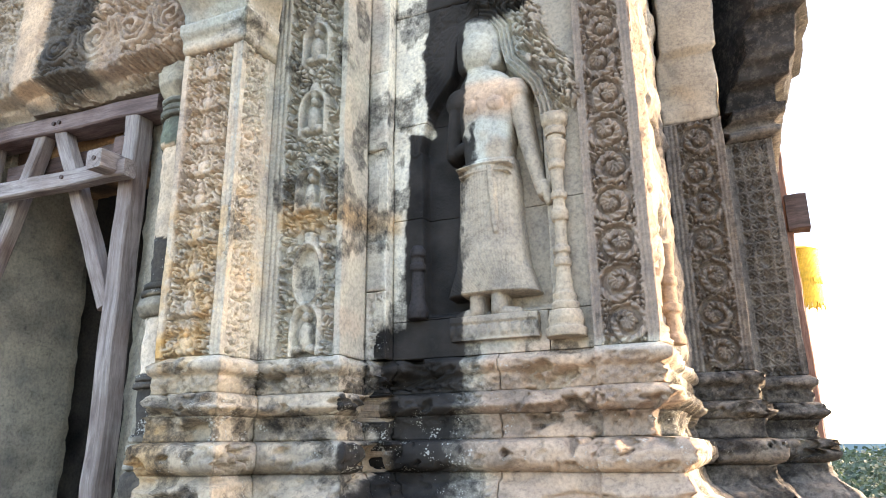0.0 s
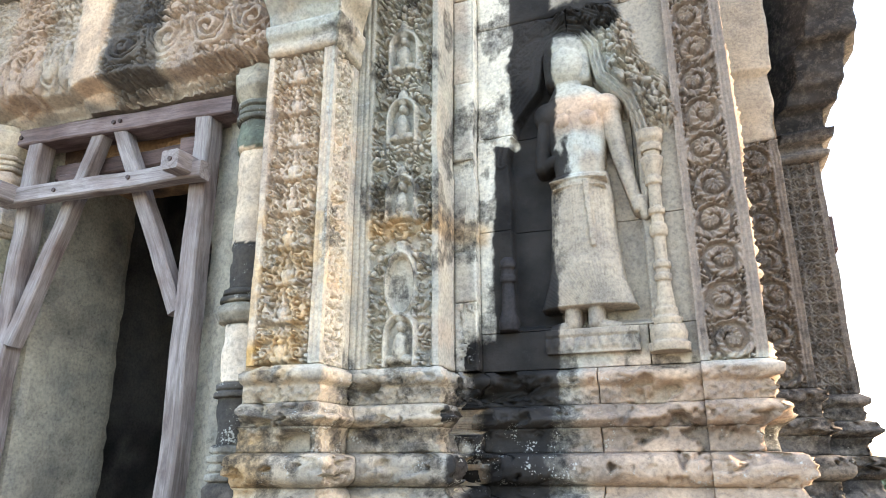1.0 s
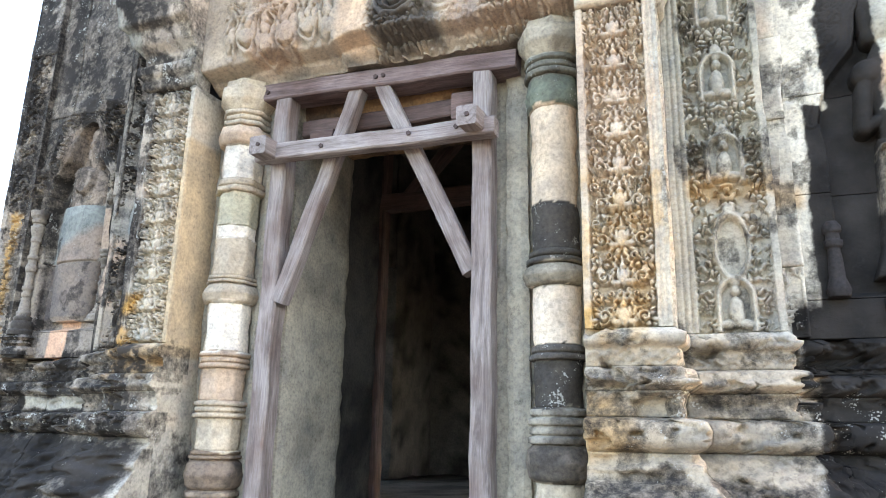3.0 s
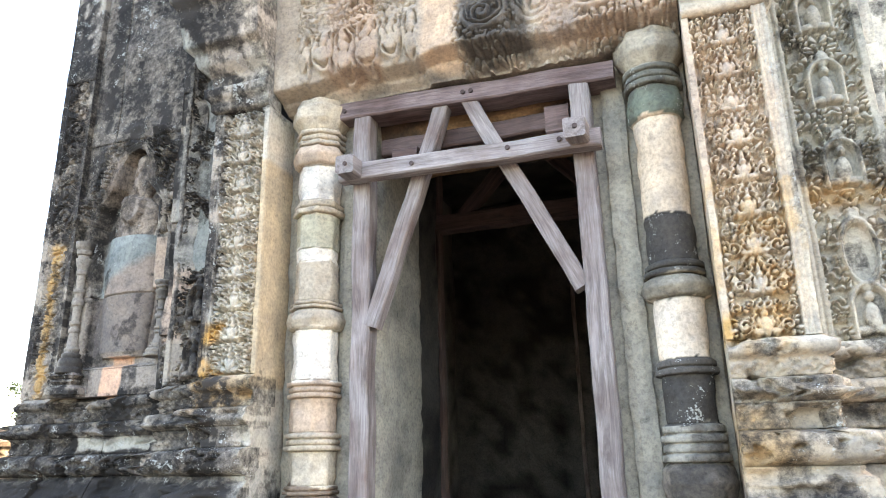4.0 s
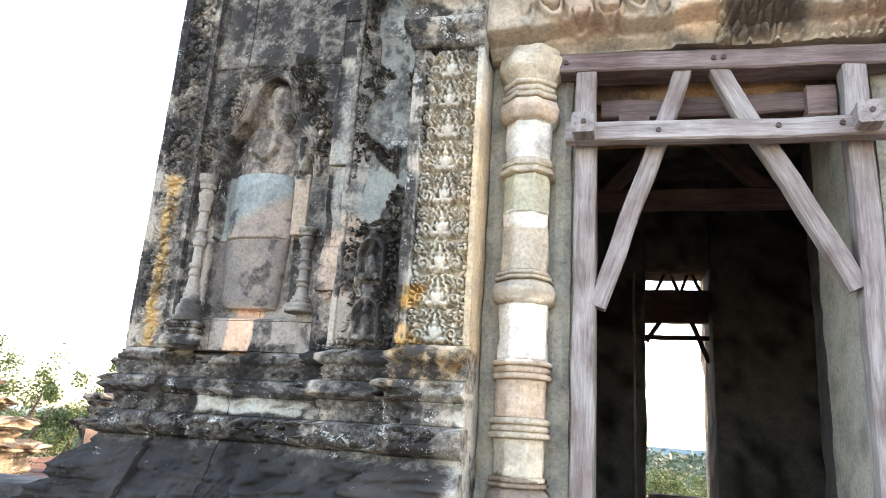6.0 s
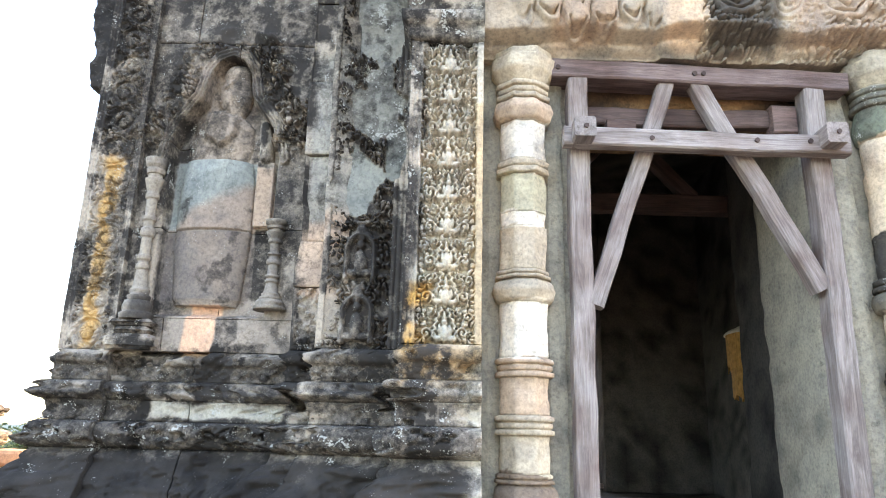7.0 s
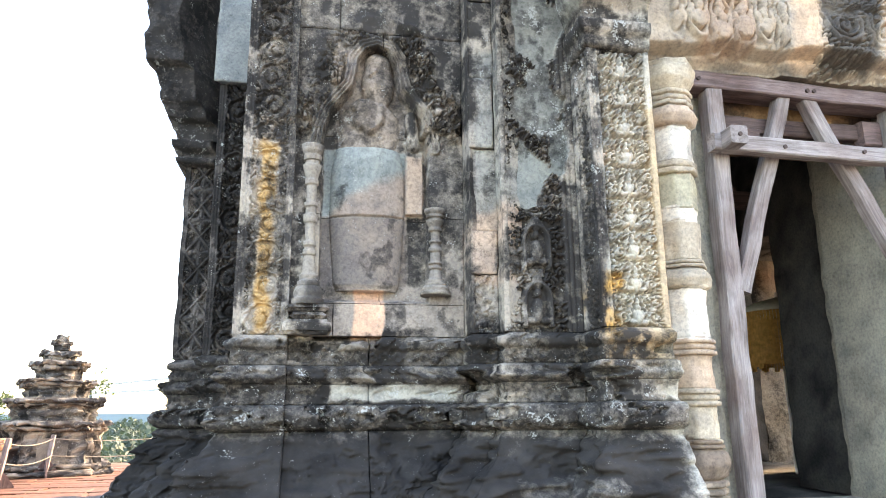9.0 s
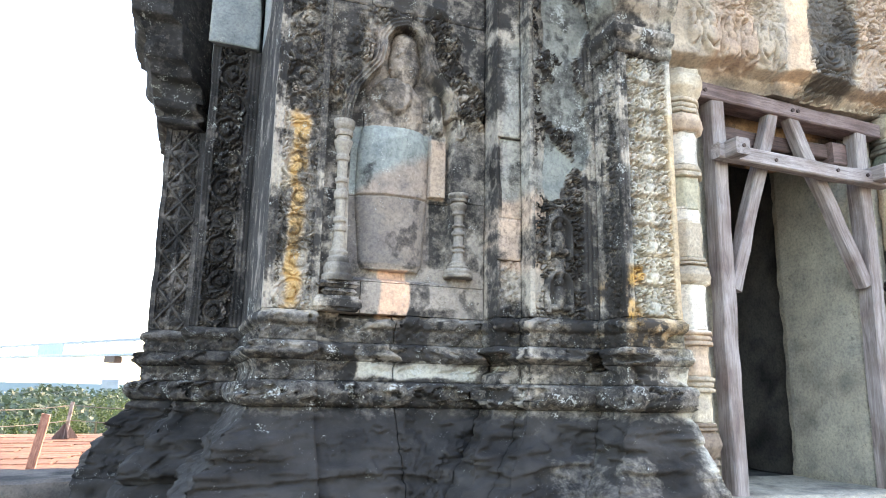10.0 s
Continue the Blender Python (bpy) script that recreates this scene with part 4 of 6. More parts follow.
        out = np.where(h > 0.002, soft - 0.002 + 0.012 * erode * (fbm(x * 18, 2.0, z * 18, 3) - 0.5) - 0.02 * erode * sm(0.5, 0.7, fbm(x * 9, 7, z * 9, 3)), -0.15)
        return out
    return f


def worn_figure_relief(cx):
    """What is left of a standing figure: an eaten head and chest over two plain repair blocks and a narrow side block."""
    def f(u, z, x, y):
        a = x - cx
        lump = fbm(x * 7, 4.0, z * 7, 4)
        hw = np.interp(z, [2.10, 2.12, 2.30, 2.46, 2.70, 2.83], [0.155, 0.165, 0.18, 0.19, 0.188, 0.165])
        k = np.clip(1 - (np.abs(a + 0.035) / hw) ** 3, 0, 1) ** 0.6
        body = -0.08 + 0.068 * k + 0.03 * (fbm(x * 5, 2.0, z * 4, 4) - 0.5) - 0.018 * np.exp(-((z - 2.462 - 0.01 * a) / 0.005) ** 2)
        body = np.where((z > 2.085) & (z < 2.825) & (k > 0), body - 0.015 * sm(2.12, 2.085, z), -9)
        tw = np.interp(z, [2.82, 2.95, 3.02, 3.07, 3.11], [0.145, 0.165, 0.165, 0.11, 0.06])
        kt = np.clip(1 - (np.abs(a + 0.03) / tw) ** 3, 0, 1) ** 0.5
        torso = -0.08 + 0.075 * kt - 0.035 * sm(0.45, 0.6, lump) + 0.02 * (fbm(x * 16, 1.0, z * 16, 4) - 0.5)
        torso = np.where((z >= 2.825) & (z < 3.11) & (kt > 0), torso, -9)
        head = np.where(dome(x, z, cx + 0.012, 3.20, 0.09, 0.15) > 0, -0.08 + 0.085 * dome(x, z, cx + 0.012, 3.20, 0.09, 0.15) ** 0.7 - 0.03 * sm(0.5, 0.62, lump) + 0.018 * (fbm(x * 22, 1.0, z * 22, 3) - 0.5), -9)
        crown = np.where(dome(x, z, cx + 0.01, 3.31, 0.075, 0.075) > 0, -0.08 + 0.05 * dome(x, z, cx + 0.01, 3.31, 0.075, 0.075) + 0.01 * (lump - 0.5), -9)
        block_side = np.where((np.abs(x - cx - 0.203) < 0.042) & (z > 2.49) & (z < 2.83), -0.045 + worn(x, y, z, 0.02), -9)
        arm = limb(x, z, (cx + 0.185, 3.02), (cx + 0.20, 2.85), 0.030, 0.034)
        arm = np.where(arm > 0, -0.06 + arm * 1.3, -9)
        out = np.maximum.reduce([body, torso, head, crown, block_side, arm])
        return np.where(out > -1, out + 0.004 * (fbm(x * 30, y, z * 30, 3) - 0.5), -0.15)
    return f


def small_column(x, y, z0, z1, label, tint=None, group="niche colonnettes"):
    e = thing("niche_colonnette", (x, y, z0), label, "colonnette", group)
    h = z1 - z0
    lathe("plinth", x, y, [(z0, 0.075), (z0 + 0.035 * h, 0.078), (z0 + 0.045 * h, 0.065), (z0 + 0.075 * h, 0.07), (z0 + 0.11 * h, 0.06)], 8, e, "", tint, 0.003)
    p = [(0.11, 0.05), (0.14, 0.054), (0.15, 0.042), (0.18, 0.046), (0.19, 0.036), (0.30, 0.026), (0.305, 0.033), (0.33, 0.033), (0.335, 0.026), (0.355, 0.026), (0.36, 0.034), (0.385, 0.034), (0.39, 0.025), (0.50, 0.024),
         (0.505, 0.032), (0.53, 0.036), (0.555, 0.032), (0.56, 0.025), (0.60, 0.025), (0.605, 0.033), (0.63, 0.033), (0.635, 0.024), (0.74, 0.026), (0.745, 0.034), (0.775, 0.034), (0.78, 0.028), (0.84, 0.042), (0.87, 0.046), (0.875, 0.034), (0.90, 0.034)]
    lathe("shaft", x, y, [(z0 + a * h, r) for a, r in p], 8, e, "", tint, 0.002)
    lathe("capital", x, y, [(z0 + 0.90 * h, 0.042), (z0 + 0.93 * h, 0.046), (z0 + 0.935 * h, 0.038), (z0 + 0.96 * h, 0.052), (z0 + h, 0.055)], 8, e, "", tint, 0.003)
    return e


build_side(1)
build_side(-1)

# ---- walls with the niches ----
SIDES = {}
for side, cx, ftop, ero, brk in ((1, -0.925, 3.37, 0.25, 0.85), (-1, -5.375, 3.42, 0.6, 0.0)):
    wall = thing("wall_" + ("east" if side > 0 else "west") + "_front", (right_pt(-0.9, 2.7) if side > 0 else left_pt(-0.9, 2.7)) + (0,),
                 "cream sandstone wall with a black water streak and an arched niche" if side > 0 else "dark weathered sandstone wall with an arched niche", "wall", "", "structure")
    SIDES[side] = wall
    e, f = ((-1.43, 2.50), (-1.335, 2.50)) if side > 0 else ((-1.43, 2.40), (-1.30, 2.40))
    sw = f[0] - e[0]
    # narrow strip beside the niche: carved stump below, plain slabs above
    run("carved_strip", e, f, 1.862, 2.14, framed(lambda u, z, w: leaves(u, z, 0.03, 8), sw, 0.015, 0.015, 0.02, 0.8), 0.006, wall, "", (-1, 1), side)
    for z0, z1, off in ((2.145, 2.36, 0.004), (2.365, 2.78, -0.012), (2.785, 3.16, 0.006), (3.165, 3.60, -0.004), (3.605, 5.4, 0.0)):
        run("stone_block", e, f, z0, z1, lambda u, z, x, y, off=off: worn(x, y, z, 0.012) + off, 0.014, wall, "pale plain block", (-1, 1), side)
    run("stone_block", f, (f[0], 2.57), 1.862, 5.4, plain_relief(0.01), 0.016, wall, "", (1, -1), side)
    g, h = (f[0], 2.57), (-0.27, 2.57)
    span = h[0] - g[0]
    back_cuts = [(1.862, 2.015), (2.018, 2.458), (2.461, 2.902), (2.905, 3.46), (3.463, 5.4)]
    rel = niche_relief(cx, ftop, 0.06 if side > 0 else 0.085, ero, brk)
    for n, (z0, z1) in enumerate(back_cuts):
        for f0, f1 in (((0.0, 0.62), (0.624, 1.0)) if n % 2 == 0 else ((0.0, 0.40), (0.404, 1.0))):
            pp, qq = (g[0] + span * f0, 2.57), (g[0] + span * f1, 2.57)
            run("stone_block", pp, qq, z0, z1, lambda u, z, x, y: rel(u, z, x, y), 0.0045 if z1 < 4 else 0.02, wall, "", (-1 if f0 == 0 else 0, 0), side)
    base_run(e, f, (-1, 1), wall, side)
    base_run(f, (f[0], 2.57), (1, -1), wall, side)
    base_run(g, (-0.50 if side > 0 else -0.454, 2.57), (-1, 0), wall, side, 0.008, 1.0, (0.55,))
    # figure, its pedestal, columns
    figure = figure_relief(cx + 0.062, 2.0, 1, 0.12, 1.02) if side > 0 else worn_figure_relief(cx)
    st = sheet("relief_statue", (cx - 0.36, 2.57), (cx + 0.40, 2.57), 1.96, 3.45, figure, 0.004, None, "", (0, 0), crop=-0.14)
    tagged(st, "pale sandstone relief of a standing woman in a pleated skirt" if side > 0 else "badly worn relief of a standing figure in a dark niche", "statue")
    if side > 0:
        ped = sheet("pedestal", (cx - 0.14, 2.56), (cx + 0.22, 2.56), 1.915, 2.008, lambda u, z, x, y: 0.022 + 0.012 * sm(1.975, 1.985, z) + 0.016 * np.abs(np.cos(u * math.pi / 0.045)) * sm(1.92, 1.945, z) * sm(1.98, 1.965, z) + worn(x, y, z, 0.014), 0.005, None)
        tagged(ped, "worn stone ledge with lotus petals under the relief figure", "pedestal")
    pale = one_tone((0.40, 0.335, 0.26) if side > 0 else (0.26, 0.235, 0.205), amount=0.15 if side > 0 else 0.45, lichen=0.1 if side > 0 else 0.5)
    if side > 0:
        small_column(-0.60, 2.545, 1.90, 2.80, "slender turned stone colonnette carved beside the niche", pale)
        torn = lathe("broken_colonnette", -0.275, 3.09, [(1.92, 0.050), (1.95, 0.055), (1.97, 0.042), (2.05, 0.036), (2.06, 0.046), (2.09, 0.046), (2.10, 0.034), (2.17, 0.034), (2.18, 0.044), (2.21, 0.044), (2.22, 0.033), (2.30, 0.036), (2.36, 0.030)], 8, None, "", one_tone((0.26, 0.19, 0.14), amount=0.3), 0.006)
        tagged(torn, "short brown stump of a ringed colonnette on the torn flank", "colonnette", "niche colonnettes")
        stump = lathe("broken_colonnette", -1.215, 2.555, [(2.02, 0.04), (2.05, 0.045), (2.10, 0.03), (2.22, 0.024), (2.225, 0.034), (2.25, 0.034), (2.255, 0.027), (2.28, 0.027), (2.285, 0.034), (2.31, 0.033), (2.33, 0.02)], 8, None, "", one_tone(BLACK, amount=0.1, lichen=0.1), 0.004)
        tagged(stump, "blackened stump of a small stone colonnette", "colonnette", "niche colonnettes")
    else:
        small_column(-5.69, 2.545, 2.0, 2.80, "worn slender stone colonnette carved beside the niche", pale)
        small_column(-5.075, 2.56, 2.06, 2.50, "broken lower half of a stone colonnette", pale)
        block("colonnette_plinth", (-5.80, 2.47, 1.86), (-5.58, 2.6, 1.93), wall, "", None, 0.006, 0.02)
        block("colonnette_plinth", (-5.77, 2.48, 1.933), (-5.60, 2.6, 1.965), wall, "", None, 0.006, 0.02)
        block("colonnette_plinth", (-5.79, 2.475, 1.968), (-5.59, 2.6, 2.0), wall, "", None, 0.006, 0.02)
    # scroll-carved strip at the corner, and the flank that runs back from it
    cp = thing("corner_pilaster", (right_pt(-0.38, 2.6) if side > 0 else left_pt(-0.38, 2.6)) + (0,), ("brown" if side > 0 else "grey and orange-lichened") + " sandstone corner strip carved with leafy scrolls", "pilaster", "carved pilasters")
    i, j = ((-0.50, 2.53), (-0.27, 2.53)) if side > 0 else ((-0.454, 2.53), (-0.205, 2.53))
    cw = j[0] - i[0]
    run("shaft", i, j, 1.862, 3.95, framed(lambda u, z, w: frieze_scroll(u, z - 1.86, w, 0.152, 6), cw, 0.035, 0.045, 0.038 if side > 0 else 0.022, 0.15 if side > 0 else 0.6), 0.0036, cp, "", (0, 1), side, back=0.03)
    run("upper_course", i, j, 3.953, 5.4, plain_relief(0.012), 0.03, cp, "", (0, 1), side)
    base_run(i, j, (0, 1), cp, side, 0.008)
    flank = (j[0], 3.72)
    run("flank", j, flank, 1.862, 5.4, flank_relief if side > 0 else plain_relief(0.005), 0.012, cp, "rough flank with a broken corner", (1, -1), side)
    base_run(j, flank, (1, -1), cp, side, 0.012)
    # the body's corners, set back, with their own strips and heavy broken cornices
    bc = thing("outer_pilaster", (right_pt(-0.1, 3.9) if side > 0 else left_pt(-0.1, 3.9)) + (0,), "dark sandstone pilaster with a column of carved scrolls", "pilaster", "outer pilasters")
    ox, jut = (0.0, 1.0) if side > 0 else (0.06, 1.04)
    k, l, m, n, o = (j[0], 3.70), (0.03 + ox, 3.70), (0.03 + ox, 4.10), (0.28 + ox, 4.10), (0.28 + ox, 4.75)
    shaft_top = 3.2 if side > 0 else 3.655
    run("shaft", k, l, 1.862, shaft_top, framed(lambda u, z, w: frieze_scroll(u, z - 1.86, w, 0.19, 12), l[0] - k[0], 0.07, 0.05, 0.038, 0.1), 0.005, bc, "", (-1, 1), side)
    run("capital", k, l, shaft_top + 0.003, 5.4, plain_relief(0.03, [(3.2, 0.0), (3.6, 0.0), (3.62, 0.03), (5.4, 0.05)]), 0.02, bc, "plain repaired upper blocks", (-1, 1), side)
    run("side_panel", l, m, 1.862, 5.4, plain_relief(0.014), 0.012, bc, "", (1, -1), side)
    base_run(k, l, (-1, 1), bc, side, 0.01)
    base_run(l, m, (1, -1), bc, side, 0.012)
    rc = thing("rosette_pilaster", (right_pt(0.15, 4.3) if side > 0 else left_pt(0.15, 4.3)) + (0,), "dark sandstone pilaster covered with a net of small carved flowers", "pilaster", "outer pilasters")
    run("shaft", m, n, 1.862, 3.2, framed(lambda u, z, w: frieze_rosettes(u, z, w, *((0.075, 2) if side > 0 else (0.225, 1)), 2), 0.25, 0.035, 0.035, 0.03, 0.15), 0.005, rc, "", (-1, 1), side)
    run("flank", n, o, 1.862, 3.2, plain_relief(0.014), 0.02, rc, "", (1, 0), side)
    run("cornice", m, n, 3.2, 5.4, lambda u, z, x, y: table(CORNICE, z) * jut * (0.85 + 0.3 * fbm(x * 2, y * 2, z * 2 + 5, 3)) + worn(x, y, z, 0.02) + 0.06 * sm(3.2, 3.6, z) * (fbm(x * 7, y * 7, z * 9, 5, 0.6) - 0.5), 0.014, rc, "rough broken cornice", (-1, 1), side)
    run("cornice", n, o, 3.2, 5.4, lambda u, z, x, y: table(CORNICE, z) * jut * (0.85 + 0.3 * fbm(x * 2, y * 2, z * 2 + 5, 3)) + worn(x, y, z, 0.02) + 0.06 * sm(3.2, 3.6, z) * (fbm(x * 7, y * 7, z * 9, 5, 0.6) - 0.5), 0.02, rc, "rough broken cornice", (1, 0), side)
    base_run(m, n, (-1, 1), rc, side, 0.01)
    base_run(n, o, (1, 0), rc, side, 0.014)

# ---- doorway ----
jamb_tone = one_tone((0.305, 0.29, 0.245), (0.16, 0.15, 0.13), 0.35, 0.12)
# shade inside is put into these colours; the inner jambs' tone holds soot too
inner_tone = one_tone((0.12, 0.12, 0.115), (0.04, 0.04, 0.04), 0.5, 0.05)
soot_and_shade = one_tone((0.075, 0.073, 0.07), (0.025, 0.025, 0.025), 0.5, 0.05)
door = thing("doorway", (XC, 2.6, 1.0), "grey-green plain stone door frame of the temple", "doorway", "", "structure")
for s in (1, -1):
    x0, x1 = sorted((XC + s * 0.515, XC + s * 0.99))
    block("jamb", (x0, 2.36, 1.0), (x1, 2.96, 3.3), door, "", jamb_tone, 0.006, 0.06)
    a, b = sorted((XC + s * 0.60, XC + s * 0.72))
    block("jamb_fillet", (a, 2.325, 1.0), (b, 2.37, 3.3), door, "", jamb_tone, 0.004, 0.05)
    a, b = sorted((XC + s * 0.78, XC + s * 0.99))
    block("jamb_fillet", (a, 2.30, 1.0), (b, 2.37, 3.3), door, "", jamb_tone, 0.004, 0.05)
    a, b = sorted((XC + s * 0.62, XC + s * 1.2))
    block("inner_jamb", (a, 2.965, 1.0), (b, 3.55, 3.5), door, "", soot_and_shade, 0.008, 0.08)
block("head", (XC - 0.99, 2.40, 3.04), (XC + 0.99, 2.96, 3.4), door, "rust-stained stone head", one_tone((0.30, 0.19, 0.11), (0.07, 0.05, 0.04), 0.6, 0.1), 0.012, 0.05)
block("sill", (XC - 0.99, 2.16, 0.86), (XC + 0.99, 3.0, 1.02), door, "worn stone threshold", one_tone((0.36, 0.34, 0.29), amount=0.3), 0.012, 0.05)
block("step", (XC - 0.985, 1.75, 0.62), (XC + 0.985, 2.155, 0.84), door, "", one_tone((0.30, 0.27, 0.23), amount=0.5), 0.014, 0.06)
block("step", (XC - 0.985, 1.40, 0.32), (XC + 0.985, 1.745, 0.60), door, "", one_tone((0.30, 0.27, 0.23), amount=0.5), 0.014, 0.06)
block("step", (XC - 0.985, 1.05, 0.02), (XC + 0.985, 1.395, 0.30), door, "", one_tone((0.30, 0.27, 0.23), amount=0.5), 0.014, 0.06)


def lintel_relief(u, z, x, y):
    """Garlands in hanging loops on the one half, standing figures on the other, a plain repair block between."""
    n = fbm(x * 3, 1.0, z * 3, 4)
    wx, wz = x + 0.045 * (fbm(x * 9, 0.5, z * 9, 3) - 0.5) * 2, z + 0.045 * (fbm(x * 9, 7.5, z * 9, 3) - 0.5) * 2
    # loops
    cell = 0.245
    k = np.floor((wx + 2.115) / cell)
    dx = wx + 2.115 - (k + 0.5) * cell
    d = np.hypot(dx, (wz - 3.50) * 0.82)
    loop = np.maximum(np.exp(-((d - 0.108) / 0.010) ** 2), 0.8 * np.exp(-((d - 0.086) / 0.006) ** 2)) * sm(3.56, 3.52, wz)
    spin = curl(dx, wz, 0.0 * dx, 3.455, 0.062, 1.6, 1, 0.2)
    plume = np.maximum(loop, np.maximum(spin, 0.8 * leaves(np.abs(dx), z, 0.034, 9, 0.7) * sm(3.47, 3.52, wz)))
    plume = np.maximum(plume, 0.7 * leaves(x, z, 0.030, 4, 0.6) * sm(0.112, 0.124, d))
    plume = np.maximum(plume, 0.8 * sm(0.012, 0.006, np.abs(wz - 3.318)) * (0.6 + 0.4 * np.cos(x * 2 * math.pi / 0.028)))
    # figures
    cell = 0.118
    k = np.floor((wx + 4.1) / cell)
    a, q = wx + 4.1 - (k + 0.5) * cell, wz - 3.33 - 0.02 * (k % 3)
    fig = np.maximum.reduce([dome(a, q, 0, 0.04, 0.040, 0.055), dome(a, q, 0, 0.115, 0.026, 0.04), dome(a, q, 0, 0.165, 0.018, 0.04), 0.8 * dome(np.abs(a), q, 0.038, 0.07, 0.016, 0.06)])
    arch = np.exp(-((np.hypot(a / 0.052, (q - 0.08) / 0.14) - 1) / 0.15) ** 2) * 0.45
    upper = np.maximum(leaves(np.abs(a), z, 0.032, 6, 0.7), 0.9 * frieze_scroll(wx + 4.1, wz, 0.16, 0.15, 3)) * sm(3.50, 3.54, wz)
    figures = np.maximum(np.maximum(fig, arch), upper)
    plain = patch(x, z, -3.30, -3.115, 3.0, 4.2, 0.012, 0.03, 2.0)
    h = np.where(x > -3.2, plume, figures * sm(-4.0, -3.88, x + 0.1 * (n - 0.5)))
    h = (0.6 * sm(0.12, 0.4, h) + 0.4 * h) * 0.048 * (1 - 0.7 * sm(0.44, 0.62, n)) * (1 - plain)
    h += 0.05 * (fbm(x * 2.2, 2.0, z * 2.2, 4) - 0.5) + 0.010 * (fbm(x * 16, 3.0, z * 16, 4) - 0.5) + plain * (0.03 + 0.02 * (fbm(x * 9, 6.0, z * 9, 4) - 0.5))
    # the broken lower edge falls back in ragged bites
    edge = 3.285 + 0.07 * (fbm(x * 5, 0.0, 1.0, 4, 0.6) - 0.5)
    h -= 0.10 * sm(edge + 0.02, edge - 0.02, z) + 0.05 * sm(edge - 0.02, 3.215, z)
    return h


def lintel_tone(x, y, z):
    c = one_tone((0.36, 0.315, 0.26), (0.09, 0.08, 0.072), 0.35, 0.35, 4.0)(x, y, z)
    for x0, x1, col, k in ((-3.29, -3.12, (0.54, 0.40, 0.285), 0.95), (-3.10, -2.76, (0.062, 0.058, 0.055), 0.85), (-2.72, -2.1, (0.36, 0.27, 0.21), 0.7), (-4.05, -3.32, (0.36, 0.30, 0.235), 0.6), (-3.8, -3.5, (0.37, 0.25, 0.18), 0.5)):
        m = (patch(x, z, x0, x1, 3.26, 4.4, 0.03, 0.06, x0) * k)[..., None]
        c[..., :3] = c[..., :3] * (1 - m) + np.array(col) * m
    return c


lin = sheet("lintel", (-4.10, 2.10), (-2.135, 2.10), 3.215, 3.95, lintel_relief, 0.0055, None, "", (0, 0), 0.24, lintel_tone)
tagged(lin, "weathered brown sandstone lintel carved with scrolls and figures over the doorway", "lintel")
ped = block("pediment_block", (-4.10, 2.02, 3.955), (-2.135, 2.5, 5.4), None, "", None, 0.04, 0.08)
tagged(ped, "rough stone masonry over the lintel", "masonry", "", "structure")

# colonnettes of the door, drum by drum: colour, z from, z to, profile kind
def door_colonnette(x, y, drums, label, turn, eight=False):
    e = thing("door_colonnette", (x, y, 1.0), label, "colonnette", "door colonnettes")
    edges = np.array([d[0] for d in drums[1:]])
    shades = np.array([(*d[3], d[4]) for d in drums])

    def weather(px, py, pz):
        # breaks between pale and blackened stone run unevenly across the drums
        k = np.searchsorted(edges, pz + 0.07 * (fbm(px * 9, py * 9, pz * 5, 4, 0.6) - 0.5))
        c = np.zeros(px.shape + (5,))
        n = fbm(px * 8, py * 8, pz * 6, 5, 0.6)
        m = (sm(0.50, 0.62, n) * shades[k, 3])[..., None]
        c[..., :3] = shades[k, :3] * (0.85 + 0.3 * fbm(px * 3, py * 3, pz * 3, 3))[..., None] * (1 - m) + np.array((0.06, 0.055, 0.05)) * m
        c[..., 3] = np.where(shades[k, :3].sum(-1) > 0.4, 0.35, 0.9)
        c[..., 4] = 0.35 * shades[k, 3] * sm(0.4, 0.6, n)
        return c

    for i, (z0, z1, kind, colour, dark) in enumerate(drums):
        h = z1 - z0
        if kind == "shaft":
            p = [(z0, 0.104), (z1, 0.104)]
        elif kind == "round":
            p = [(z0, 0.098), (z1, 0.101)]
        elif kind == "rings":
            k = max(2, round(h / 0.032))
            p = []
            for n in range(k):
                a, w = z0 + h * n / k, h / k
                p += [(a, 0.108), (a + 0.15 * w, 0.125 - 0.006 * (n % 2)), (a + 0.75 * w, 0.125 - 0.006 * (n % 2)), (a + 0.95 * w, 0.108)]
            p.append((z1, 0.108))
        elif kind == "bulge":
            p = [(z0, 0.105), (z0 + 0.12 * h, 0.126), (z0 + 0.5 * h, 0.140), (z0 + 0.85 * h, 0.128), (z1, 0.106)]
        elif kind == "lotus":
            p = [(z0, 0.100), (z0 + 0.1 * h, 0.118), (z0 + 0.45 * h, 0.122), (z0 + 0.8 * h, 0.112), (z1, 0.104)]
        else:
            p = [(z0, 0.105), (z0 + 0.12 * h, 0.118), (z0 + 0.35 * h, 0.146), (z0 + 0.75 * h, 0.150), (z0 + 0.8 * h, 0.138), (z1, 0.136)]
        lathe({"shaft": "shaft_drum", "round": "shaft_drum", "rings": "ring_moulding", "bulge": "bulb", "lotus": "lotus_band"}.get(kind, "capital"), x, y, p, 8, e, "", weather, 0.008, kind in ("shaft", "capital") or eight, None, turn)
    return e


